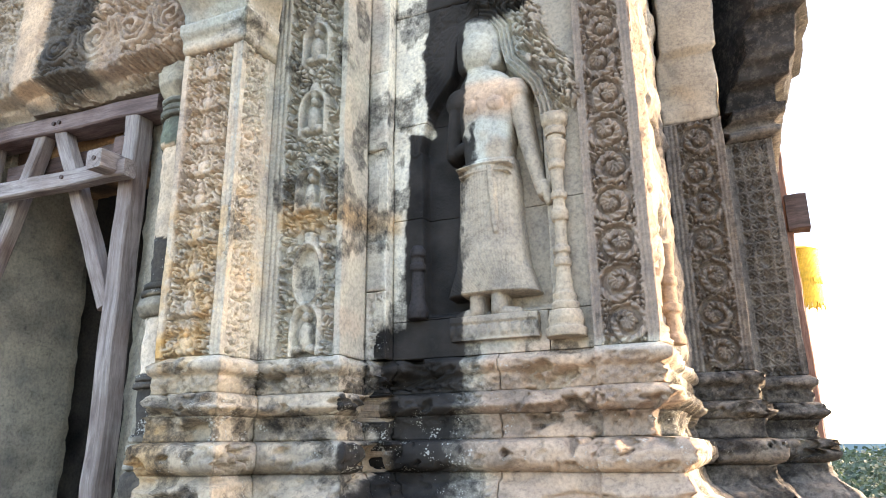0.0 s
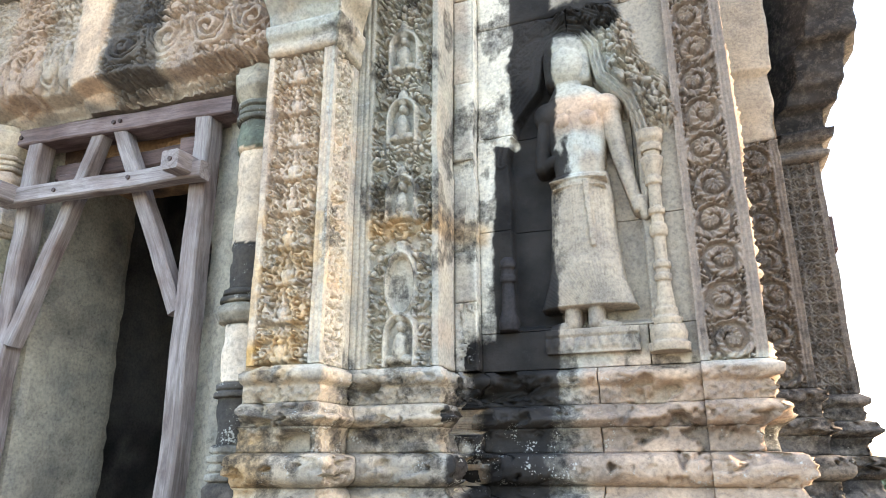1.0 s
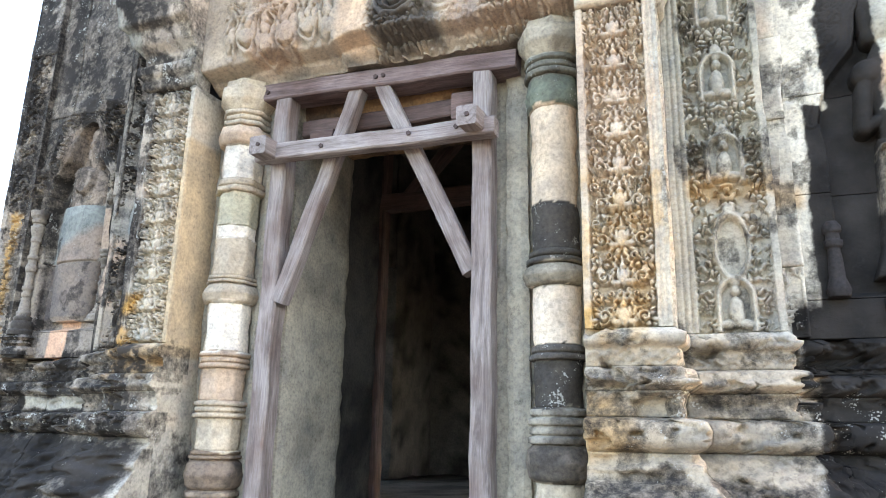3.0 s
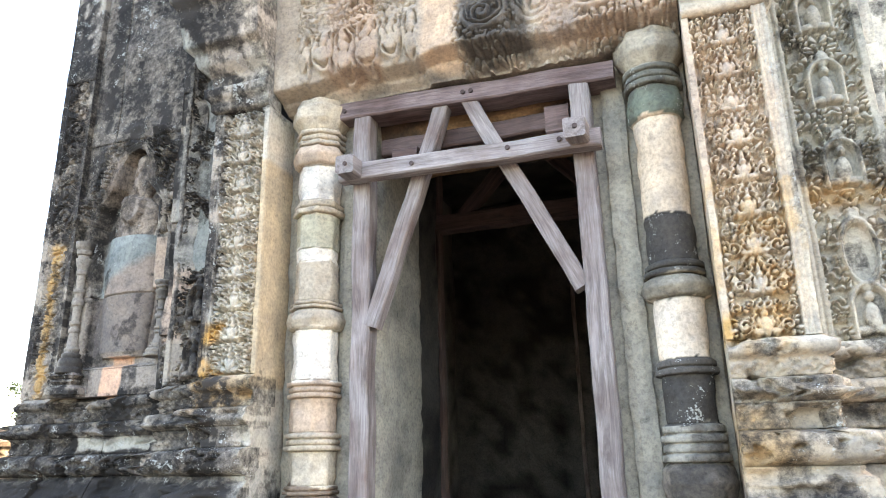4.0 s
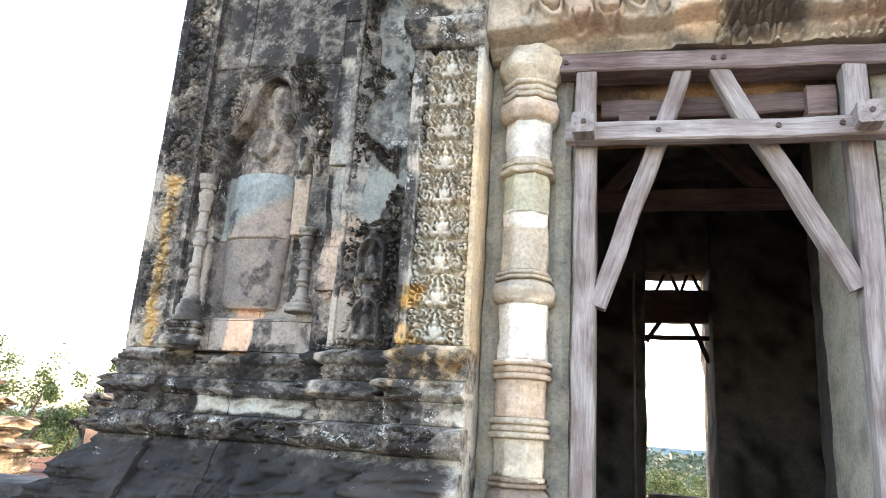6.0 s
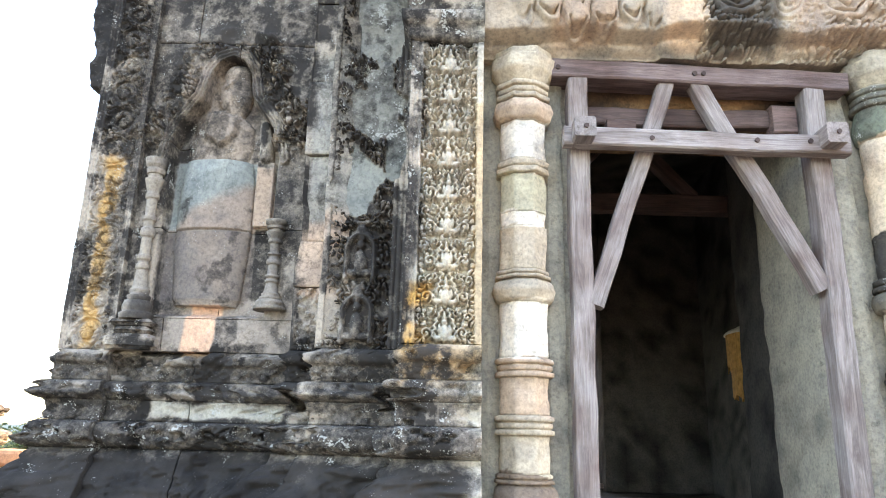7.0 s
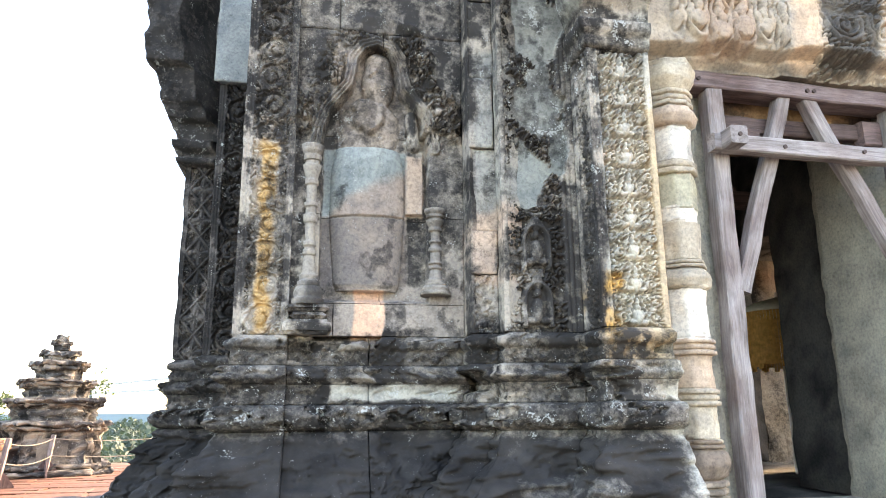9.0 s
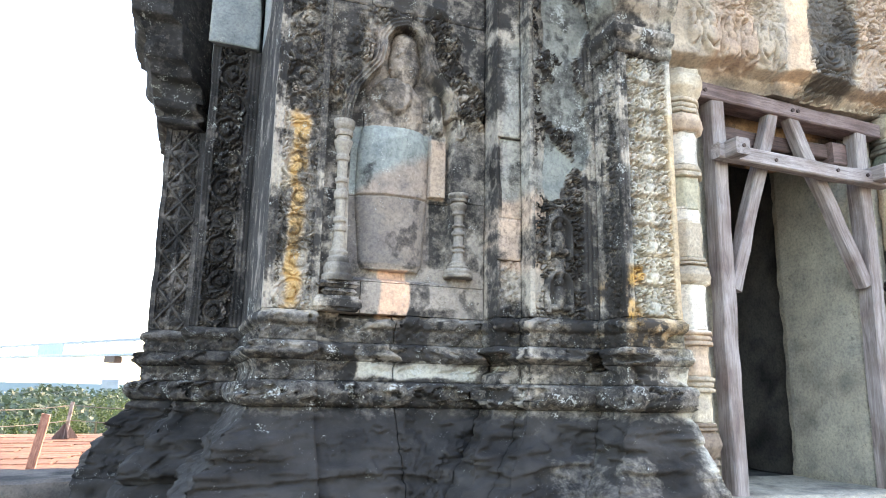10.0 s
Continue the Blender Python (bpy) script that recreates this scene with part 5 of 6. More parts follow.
PALE, BUFF, TAN, BONE = (0.46, 0.41, 0.33), (0.40, 0.35, 0.28), (0.44, 0.345, 0.265), (0.62, 0.585, 0.52)
door_colonnette(-3.915, 2.28, [
    (0.88, 1.10, "capital", BUFF, 0.4), (1.10, 1.20, "rings", (0.28, 0.23, 0.18), 0.5), (1.20, 1.335, "bulge", (0.20, 0.16, 0.13), 0.6), (1.335, 1.375, "rings", (0.22, 0.17, 0.13), 0.5), (1.375, 1.52, "shaft", PALE, 0.15),
    (1.52, 1.60, "rings", BUFF, 0.2), (1.60, 1.75, "shaft", TAN, 0.1), (1.75, 1.83, "rings", TAN, 0.2), (1.83, 2.06, "shaft", BONE, 0.1), (2.06, 2.16, "bulge", BUFF, 0.15), (2.16, 2.20, "rings", BUFF, 0.2),
    (2.20, 2.39, "shaft", BUFF, 0.1), (2.39, 2.455, "round", BONE, 0.25), (2.455, 2.63, "shaft", (0.34, 0.325, 0.25), 0.2), (2.63, 2.70, "rings", BUFF, 0.2), (2.70, 2.88, "shaft", BONE, 0.1), (2.88, 2.99, "bulge", TAN, 0.15),
    (2.99, 3.08, "rings", BUFF, 0.15), (3.08, 3.235, "capital", PALE, 0.1)], "cream octagonal stone door colonnette with ring mouldings", 0.39, True)
door_colonnette(-2.275, 2.28, [
    (0.88, 1.10, "capital", BUFF, 0.4), (1.10, 1.20, "rings", (0.25, 0.22, 0.18), 0.6), (1.20, 1.30, "round", PALE, 0.2), (1.30, 1.44, "bulge", (0.16, 0.14, 0.12), 0.8), (1.44, 1.58, "rings", (0.26, 0.25, 0.22), 0.7),
    (1.58, 1.76, "round", (0.05, 0.048, 0.046), 0.5), (1.76, 1.82, "rings", (0.09, 0.085, 0.08), 0.6), (1.82, 2.06, "round", (0.60, 0.52, 0.43), 0.1), (2.06, 2.15, "bulge", (0.24, 0.22, 0.18), 0.5), (2.15, 2.21, "rings", (0.07, 0.066, 0.06), 0.6),
    (2.21, 2.40, "round", (0.06, 0.055, 0.05), 0.4), (2.40, 2.84, "round", (0.54, 0.445, 0.345), 0.12), (2.84, 2.99, "lotus", (0.13, 0.15, 0.12), 0.5), (2.99, 3.09, "rings", (0.14, 0.14, 0.12), 0.7), (3.09, 3.25, "capital", (0.36, 0.33, 0.27), 0.5)],
    "broken cream and black stone door colonnette with a lotus band", 0.2)

# timber shoring in the doorway
def shoring(y, label, x0=-3.665, x1=-2.59, z0=1.02):
    e = thing("timber_shoring", ((x0 + x1) / 2, y, z0), label, "timber frame", "door shoring")
    bar("post", (x0, y + 0.065, z0), (x0, y + 0.06, 3.12), 0.09, 0.10, TIMBER, e)
    bar("post", (x1, y + 0.065, z0), (x1, y + 0.06, 3.09), 0.09, 0.10, TIMBER, e)
    bar("head_beam", (x0 - 0.15, y + 0.08, 3.17), (x1 + 0.16, y + 0.08, 3.12), 0.09, 0.15, HEAD_TIMBER, e)
    bar("packing_plank", (x0 - 0.14, y + 0.15, 3.255), (x0 + 0.62, y + 0.13, 3.222), 0.055, 0.14, DARK_TIMBER, e)
    bar("packing_plank", (x0 + 0.60, y + 0.14, 3.215), (x1 + 0.12, y + 0.14, 3.19), 0.035, 0.13, TIMBER, e)
    bar("cross_beam", (x0 - 0.08, y - 0.035, 2.795), (x1 + 0.085, y - 0.035, 2.773), 0.085, 0.07, TIMBER, e)
    for x, dz in ((x0, 2.80), (x1 - 0.01, 2.795)):
        b = bar("wedge_block", (x, y - 0.155, dz), (x, y - 0.005, dz), 0.092, 0.092, TIMBER, e)
        lathe_bolt(x, y - 0.155, dz, b)
    bar("brace", (x0 + 0.05, y + 0.055, 2.06), (x0 + 0.42, y + 0.06, 3.13), 0.075, 0.075, TIMBER, e)
    bar("brace", (x1 - 0.05, y + 0.055, 2.15), (x1 - 0.53, y + 0.06, 3.13), 0.075, 0.075, TIMBER, e)
    bar("packing_block", (x0 + 0.14, y + 0.11, 2.90), (x0 + 0.27, y + 0.11, 2.89), 0.10, 0.08, DARK_TIMBER, e)
    bar("packing_block", (x1 - 0.17, y + 0.11, 2.96), (x1 - 0.06, y + 0.11, 2.96), 0.14, 0.08, DARK_TIMBER, e)
    for x in (x0 + 0.30, x1 - 0.32, x1 - 0.09):
        lathe_bolt(x, y - 0.072, 2.785, e)
    for x in (-3.13, -3.09):
        lathe_bolt(x, y + 0.003, 3.145, e)
    lathe_bolt(x0 - 0.09, y + 0.003, 3.165, e)
    return e


def lathe_bolt(x, y, z, parent):
    n = 10
    v = [(x + 0.011 * math.cos(i * 2 * math.pi / n), y + dy, z + 0.011 * math.sin(i * 2 * math.pi / n)) for dy in (0.004, -0.006) for i in range(n)]
    f = [(i, (i + 1) % n, n + (i + 1) % n, n + i) for i in range(n)] + [tuple(range(n, 2 * n)), tuple(range(n - 1, -1, -1))]
    host = parent
    ob = link_mesh("bolt", v, f, IRON)
    ob.parent = host
    m = host.matrix_basis if host.parent is None else host.parent.matrix_basis @ host.matrix_parent_inverse @ host.matrix_basis
    ob.matrix_parent_inverse = m.inverted()
    return ob


shoring(2.215, "grey weathered timber shoring with diagonal braces in the stone doorway")
bar("inner_beam", (-3.6, 2.36, 2.98), (-2.6, 2.36, 2.98), 0.09, 0.06, DARK_TIMBER)
tagged(bpy.data.objects["inner_beam"], "dark rust-stained beam behind the shoring", "beam")

# ---- chamber and the rear door ----
room = thing("chamber", (XC, 5.2, 1.0), "dark stone chamber inside the tower", "room", "", "structure")
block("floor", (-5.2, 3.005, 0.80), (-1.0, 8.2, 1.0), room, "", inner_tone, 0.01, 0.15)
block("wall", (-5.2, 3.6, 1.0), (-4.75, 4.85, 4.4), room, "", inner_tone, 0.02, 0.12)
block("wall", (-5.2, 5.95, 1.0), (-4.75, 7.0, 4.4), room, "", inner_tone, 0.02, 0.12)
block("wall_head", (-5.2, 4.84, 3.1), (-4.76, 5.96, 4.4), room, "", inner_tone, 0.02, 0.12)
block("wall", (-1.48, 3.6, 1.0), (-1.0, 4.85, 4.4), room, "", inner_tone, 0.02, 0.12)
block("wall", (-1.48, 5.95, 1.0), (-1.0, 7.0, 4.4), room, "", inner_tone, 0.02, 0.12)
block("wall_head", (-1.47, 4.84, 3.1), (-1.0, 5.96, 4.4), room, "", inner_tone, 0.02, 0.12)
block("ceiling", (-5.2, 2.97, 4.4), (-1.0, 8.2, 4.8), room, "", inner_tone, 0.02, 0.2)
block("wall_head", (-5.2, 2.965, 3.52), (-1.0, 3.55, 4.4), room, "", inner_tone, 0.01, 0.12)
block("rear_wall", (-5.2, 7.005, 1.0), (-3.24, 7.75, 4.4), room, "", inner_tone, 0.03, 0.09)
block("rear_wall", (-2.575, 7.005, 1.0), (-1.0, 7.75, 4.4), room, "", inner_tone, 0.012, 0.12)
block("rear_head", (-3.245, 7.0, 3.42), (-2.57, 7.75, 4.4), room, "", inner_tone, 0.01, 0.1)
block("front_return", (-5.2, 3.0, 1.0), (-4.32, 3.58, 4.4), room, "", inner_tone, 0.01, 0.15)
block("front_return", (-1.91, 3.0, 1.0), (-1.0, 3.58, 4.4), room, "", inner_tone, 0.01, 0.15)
rear = thing("rear_shoring", (-2.9, 7.4, 1.0), "dark timber shoring in the far doorway", "timber frame", "door shoring")
bar("head_beam", (-3.3, 7.35, 3.05), (-2.5, 7.35, 3.05), 0.36, 0.12, DARK_TIMBER, rear)
bar("cross_beam", (-3.3, 7.3, 2.70), (-2.5, 7.3, 2.70), 0.05, 0.06, DARK_TIMBER, rear)
for a, b in ((-3.12, -3.0), (-2.86, -2.95), (-2.85, -2.76), (-2.62, -2.72)):
    bar("brace", (a, 7.4, 3.2), (b, 7.4, 3.45), 0.035, 0.05, DARK_TIMBER, rear)
bar("brace", (-2.58, 7.33, 2.45), (-2.75, 7.33, 2.9), 0.05, 0.05, DARK_TIMBER, rear)
bar("brace", (-3.22, 7.33, 2.66), (-3.05, 7.33, 2.9), 0.05, 0.05, DARK_TIMBER, rear)
bar("post", (-3.36, 6.85, 1.0), (-3.36, 6.85, 3.3), 0.03, 0.10, TIMBER, rear)
bar("sill_board", (-3.22, 7.2, 1.06), (-2.55, 7.2, 1.06), 0.05, 0.16, TIMBER, rear)

inner = thing("inner_shoring", (XC, 3.7, 1.0), "dark timber props and truss inside the chamber", "timber frame", "door shoring")
bar("beam", (-3.95, 3.7, 3.02), (-2.3, 3.7, 3.02), 0.12, 0.10, DARK_TIMBER, inner)
bar("beam", (-3.95, 3.7, 3.46), (-2.3, 3.7, 3.46), 0.10, 0.10, DARK_TIMBER, inner)
for a, b in ((-3.6, -3.25), (-2.65, -3.0)):
    bar("brace", (a, 3.7, 3.06), (b, 3.7, 3.44), 0.09, 0.08, DARK_TIMBER, inner)
for x in (-3.82, -2.10):
    bar("post", (x, 3.7, 1.0), (x, 3.7, 3.44), 0.11, 0.10, DARK_TIMBER, inner)

# the tower's mass over and behind the face
mass = thing("tower_body", (XC, 6.0, 0.0), "plain closing mass of the tower, unseen top added to block sun", "tower", "", "structure")
# unseen block over the face, added to close it and keep the sun off
block("core", (-5.7, 2.75, 4.85), (-0.53, 9.0, 7.6), mass, "", None, 0.05, 0.35)
for x0, x1 in ((-6.4, -5.21), (-0.99, 0.2)):
    block("flank_wall", (x0, 6.0, 0.0), (x1, 9.2, 5.4), mass, "", None, 0.05, 0.25)
    block("flank_wall", (x0, 4.3, 0.0), (x1, 4.8, 5.4), mass, "", None, 0.02, 0.25)
    block("flank_sill", (x0, 4.81, 0.0), (x1, 5.99, 1.0), mass, "", None, 0.02, 0.25)
    block("flank_head", (x0, 4.81, 3.1), (x1, 5.99, 5.4), mass, "", None, 0.02, 0.25)
block("rear_face", (-5.6, 8.2, 0.0), (-3.5, 9.2, 5.4), mass, "", None, 0.05, 0.25)
block("rear_face", (-2.45, 8.2, 0.0), (-0.6, 9.2, 5.4), mass, "", None, 0.05, 0.25)

# ---- terrace, ground and distance ----
terrace = thing("pavement", (-3, 2, 0), "sunlit red-brown laterite terrace paving", "pavement", "", "structure")
block("bed", (-34, -24, -1.5), (30, 25.5, -0.045), terrace, "", None, 0.0, 20.0, SOIL, 0.0)
rnd = random.Random(5)
slab_meshes = []
for n in range(6):
    w, d = 0.9 + 0.12 * n, 0.52 + 0.05 * (n % 3)
    vs, z0 = [], -0.05
    for zz, s in ((z0, 1.0), (0.0, 1.0), (0.012, 0.94)):
        vs += [(-w / 2 * s + rnd.uniform(-0.02, 0.02), -d / 2 * s, zz + rnd.uniform(0, 0.01)), (w / 2 * s, -d / 2 * s + rnd.uniform(-0.02, 0.02), zz + rnd.uniform(0, 0.01)), (w / 2 * s, d / 2 * s, zz + rnd.uniform(0, 0.01)), (-w / 2 * s, d / 2 * s, zz + rnd.uniform(0, 0.01))]
    fs = [(i + 4 * k, (i + 1) % 4 + 4 * k, (i + 1) % 4 + 4 * k + 4, i + 4 * k + 4) for k in (0, 1) for i in range(4)] + [(8, 9, 10, 11)]
    me = bpy.data.meshes.new("paving_slab")
    me.from_pydata(vs, [], fs)
    me.materials.append(PAVING)
    slab_meshes.append((me, w, d))
joined = {PAVING: ([], []), GREY_PAVING: ([], [])}
made = 0
y = -8.0
row = 0
while y < 25.3:
    x = -22.0 + (row % 2) * 0.5
    while x < 12.0:
        me, w, d = slab_meshes[rnd.randrange(6)]
        inside = -6.6 < x < 0.6 and 1.0 < y < 9.3
        if not inside:
            place = (x + w / 2, y + 0.3, rnd.uniform(-0.012, 0.012))
            ang = rnd.uniform(-0.03, 0.03)
            if -13 < x < -7.2 and 10 < y < 25.2 and made < 300:
                ob = new("paving_slab", me)
                ob.matrix_basis = Matrix.Translation(place) @ Matrix.Rotation(ang, 4, "Z")
                ob.parent, ob.matrix_parent_inverse = terrace, parent_inverse(terrace)
                made += 1
            else:
                m = Matrix.Translation(place) @ Matrix.Rotation(ang, 4, "Z")
                joined_v, joined_f = joined[PAVING if y > 9 else GREY_PAVING]
                k = len(joined_v)
                joined_v += [tuple(m @ v.co) for v in me.vertices]
                joined_f += [tuple(k + i for i in p.vertices) for p in me.polygons]
        x += w + 0.02
    y += 0.60
    row += 1
for mat, (joined_v, joined_f) in joined.items():
    tagged(link_mesh("further_paving", joined_v, joined_f, mat, terrace), "further paving slabs", "", "", "stuff")

# ground: the hill falls away to a wooded plain that reaches the horizon
rings = [0, 30, 45, 70, 110, 170, 300, 600, 1200, 2400, 4800]
gv, gf = [(-3, 2, -2.0)], []
for r in rings[1:]:
    for k in range(48):
        a = k / 48 * 2 * math.pi
        gv.append((-3 + r * math.cos(a), 2 + r * math.sin(a), -2.0 - 50 * float(sm(28, 190, np.array(float(r)))) + (noise.noise((r * 0.01, a * 3, 0)) * 2 if r < 1000 else 0)))
for k in range(48):
    gf.append((0, 1 + k, 1 + (k + 1) % 48))
for i in range(len(rings) - 2):
    for k in range(48):
        a, b = 1 + i * 48 + k, 1 + i * 48 + (k + 1) % 48
        gf.append((a, a + 48, b + 48, b))
tagged(link_mesh("ground", gv, gf, FOREST, None), "wooded plain below the temple hill", "ground", "", "structure")
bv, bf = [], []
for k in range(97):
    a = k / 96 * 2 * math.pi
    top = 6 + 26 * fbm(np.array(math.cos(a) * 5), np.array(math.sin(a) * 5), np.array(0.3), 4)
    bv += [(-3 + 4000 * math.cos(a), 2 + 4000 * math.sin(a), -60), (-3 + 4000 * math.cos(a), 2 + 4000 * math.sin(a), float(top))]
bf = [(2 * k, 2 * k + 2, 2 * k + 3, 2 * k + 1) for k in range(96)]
tagged(link_mesh("backdrop", bv, bf, FAR), "far hills on the horizon, haze put into their blue colour", "hills", "", "structure")


def clump_leaves(centres, radius, count, size, seed):
    """Leaves in loose clumps round the given centres (x, y, z, scale); gives vertices and faces."""
    g = np.random.default_rng(seed)
    c = np.array(centres)
    d = g.normal(size=(len(c), count, 3))
    d /= np.linalg.norm(d, axis=2, keepdims=True)
    mid = c[:, None, :3] + d * radius * c[:, None, 3:] * g.uniform(0.25, 1.0, (len(c), count, 1))
    n = d + g.normal(size=d.shape) * 0.6 + np.array((0, 0, 0.35))
    n /= np.linalg.norm(n, axis=2, keepdims=True)
    a = np.cross(n, g.normal(size=n.shape))
    a /= np.linalg.norm(a, axis=2, keepdims=True)
    b = np.cross(n, a)
    w = size * g.uniform(0.6, 1.3, (len(c), count, 1))
    q = np.stack([mid - a * w, mid - b * w * 0.5 + n * w * 0.15, mid + a * w, mid + b * w * 0.5 + n * w * 0.15], 2).reshape(-1, 3)
    return q.tolist(), np.arange(len(q)).reshape(-1, 4).tolist()


def tree(place, height, spread, seed):
    rand = random.Random(seed)
    e = thing("tree", place, "leafy green tree on the edge of the hill", "tree", "trees")
    bm = bmesh.new()
    px, py, pz = place
    tips = []

    def branch(a, b, r0, r1):
        for i in range(3):
            p, q = a.lerp(b, i / 3), a.lerp(b, (i + 1) / 3)
            ra, rb = r0 + (r1 - r0) * i / 3, r0 + (r1 - r0) * (i + 1) / 3
            zax = (q - p).normalized()
            xax = zax.orthogonal().normalized()
            yax = zax.cross(xax)
            ring = [[bm.verts.new(c + (xax * math.cos(k * 1.0472) + yax * math.sin(k * 1.0472)) * r) for k in range(6)] for c, r in ((p, ra), (q, rb))]
            for k in range(6):
                bm.faces.new((ring[0][k], ring[0][(k + 1) % 6], ring[1][(k + 1) % 6], ring[1][k]))

    base, fork = Vector(place), Vector((px + rand.uniform(-0.4, 0.4), py + rand.uniform(-0.4, 0.4), pz + height * 0.45))
    branch(base, fork, height * 0.035, height * 0.022)
    for k in range(8):
        a = k * 0.785 + rand.uniform(-0.3, 0.3)
        tip = fork + Vector((math.cos(a) * spread * rand.uniform(0.4, 0.95), math.sin(a) * spread * rand.uniform(0.4, 0.95), height * rand.uniform(0.12, 0.5)))
        branch(fork, tip, height * 0.014, height * 0.004)
        tips.append(tip)
    me = bpy.data.meshes.new("trunk")
    bm.to_mesh(me)
    bm.free()
    me.materials.append(BARK)
    tr = new("trunk", me)
    tr.parent, tr.matrix_parent_inverse = e, parent_inverse(e)
    cs = []
    for tip in tips:
        for _ in range(7):
            cs.append((tip.x + rand.gauss(0, spread * 0.22), tip.y + rand.gauss(0, spread * 0.22), tip.z + rand.gauss(0, height * 0.07), rand.uniform(0.6, 1.2)))
    vs, fs = clump_leaves(cs, spread * 0.2, 190, spread * 0.022, seed)
    link_mesh("crown", vs, fs, LEAF, e)
    return e


for n, (x, y, z, h, s) in enumerate(((-24, 22, -7, 10.0, 3.2), (-19.2, 15.0, -4.5, 7.7, 1.9), (-18.5, 33, -9, 11.6, 3.6), (-9.5, 38, -9.5, 10.2, 3.2), (-4.6, 34, -9, 10.0, 3.0), (-1.0, 36, -9.5, 10.2, 3.4), (-25, 29, -8, 11.5, 3.6),
                                    (1.5, 45, -11, 11, 4.0), (-14.5, 48, -12, 12.0, 4.2), (12, 38, -9, 9.3, 3.5), (17, 33, -9, 9.6, 3.6), (-6.5, 30, -9, 9.3, 2.6))):
    tree((x, y, z), h, s, 40 + n)

# the wood beyond, too many to count
gen = np.random.default_rng(9)
count, per = 3000, 100
ang, rad = gen.uniform(1.15, 2.75, count), 95 * np.exp(gen.uniform(0, 3.1, count))
size = (0.55 + rad / 150) * gen.uniform(0.75, 1.4, count)
mid = np.stack([-3 + rad * np.cos(ang), 2 + rad * np.sin(ang), -2 - 50 * sm(28, 190, rad) + gen.uniform(0, 5, count) + 4], -1)
d = gen.normal(size=(count, per, 3))
d /= np.linalg.norm(d, axis=2, keepdims=True)
d[..., 2] = np.abs(d[..., 2]) * 1.1 - 0.25
centre = mid[:, None] + d * 3.6 * size[:, None, None] * gen.uniform(0.75, 1.05, (count, per, 1))
n = d + gen.normal(size=d.shape) * 0.35
n /= np.linalg.norm(n, axis=2, keepdims=True)
t1 = np.cross(n, gen.normal(size=n.shape))
t1 /= np.linalg.norm(t1, axis=2, keepdims=True)
t2 = np.cross(n, t1)
w = (size[:, None, None] * gen.uniform(0.25, 0.55, (count, per, 1)))
quad = np.stack([centre - t1 * w, centre - t2 * w * 0.7, centre + t1 * w, centre + t2 * w * 0.7], 2).reshape(-1, 3)
tagged(link_mesh("forest", quad.tolist(), np.arange(len(quad)).reshape(-1, 4).tolist(), CANOPY), "dense green tree tops of the plain", "forest", "", "stuff")


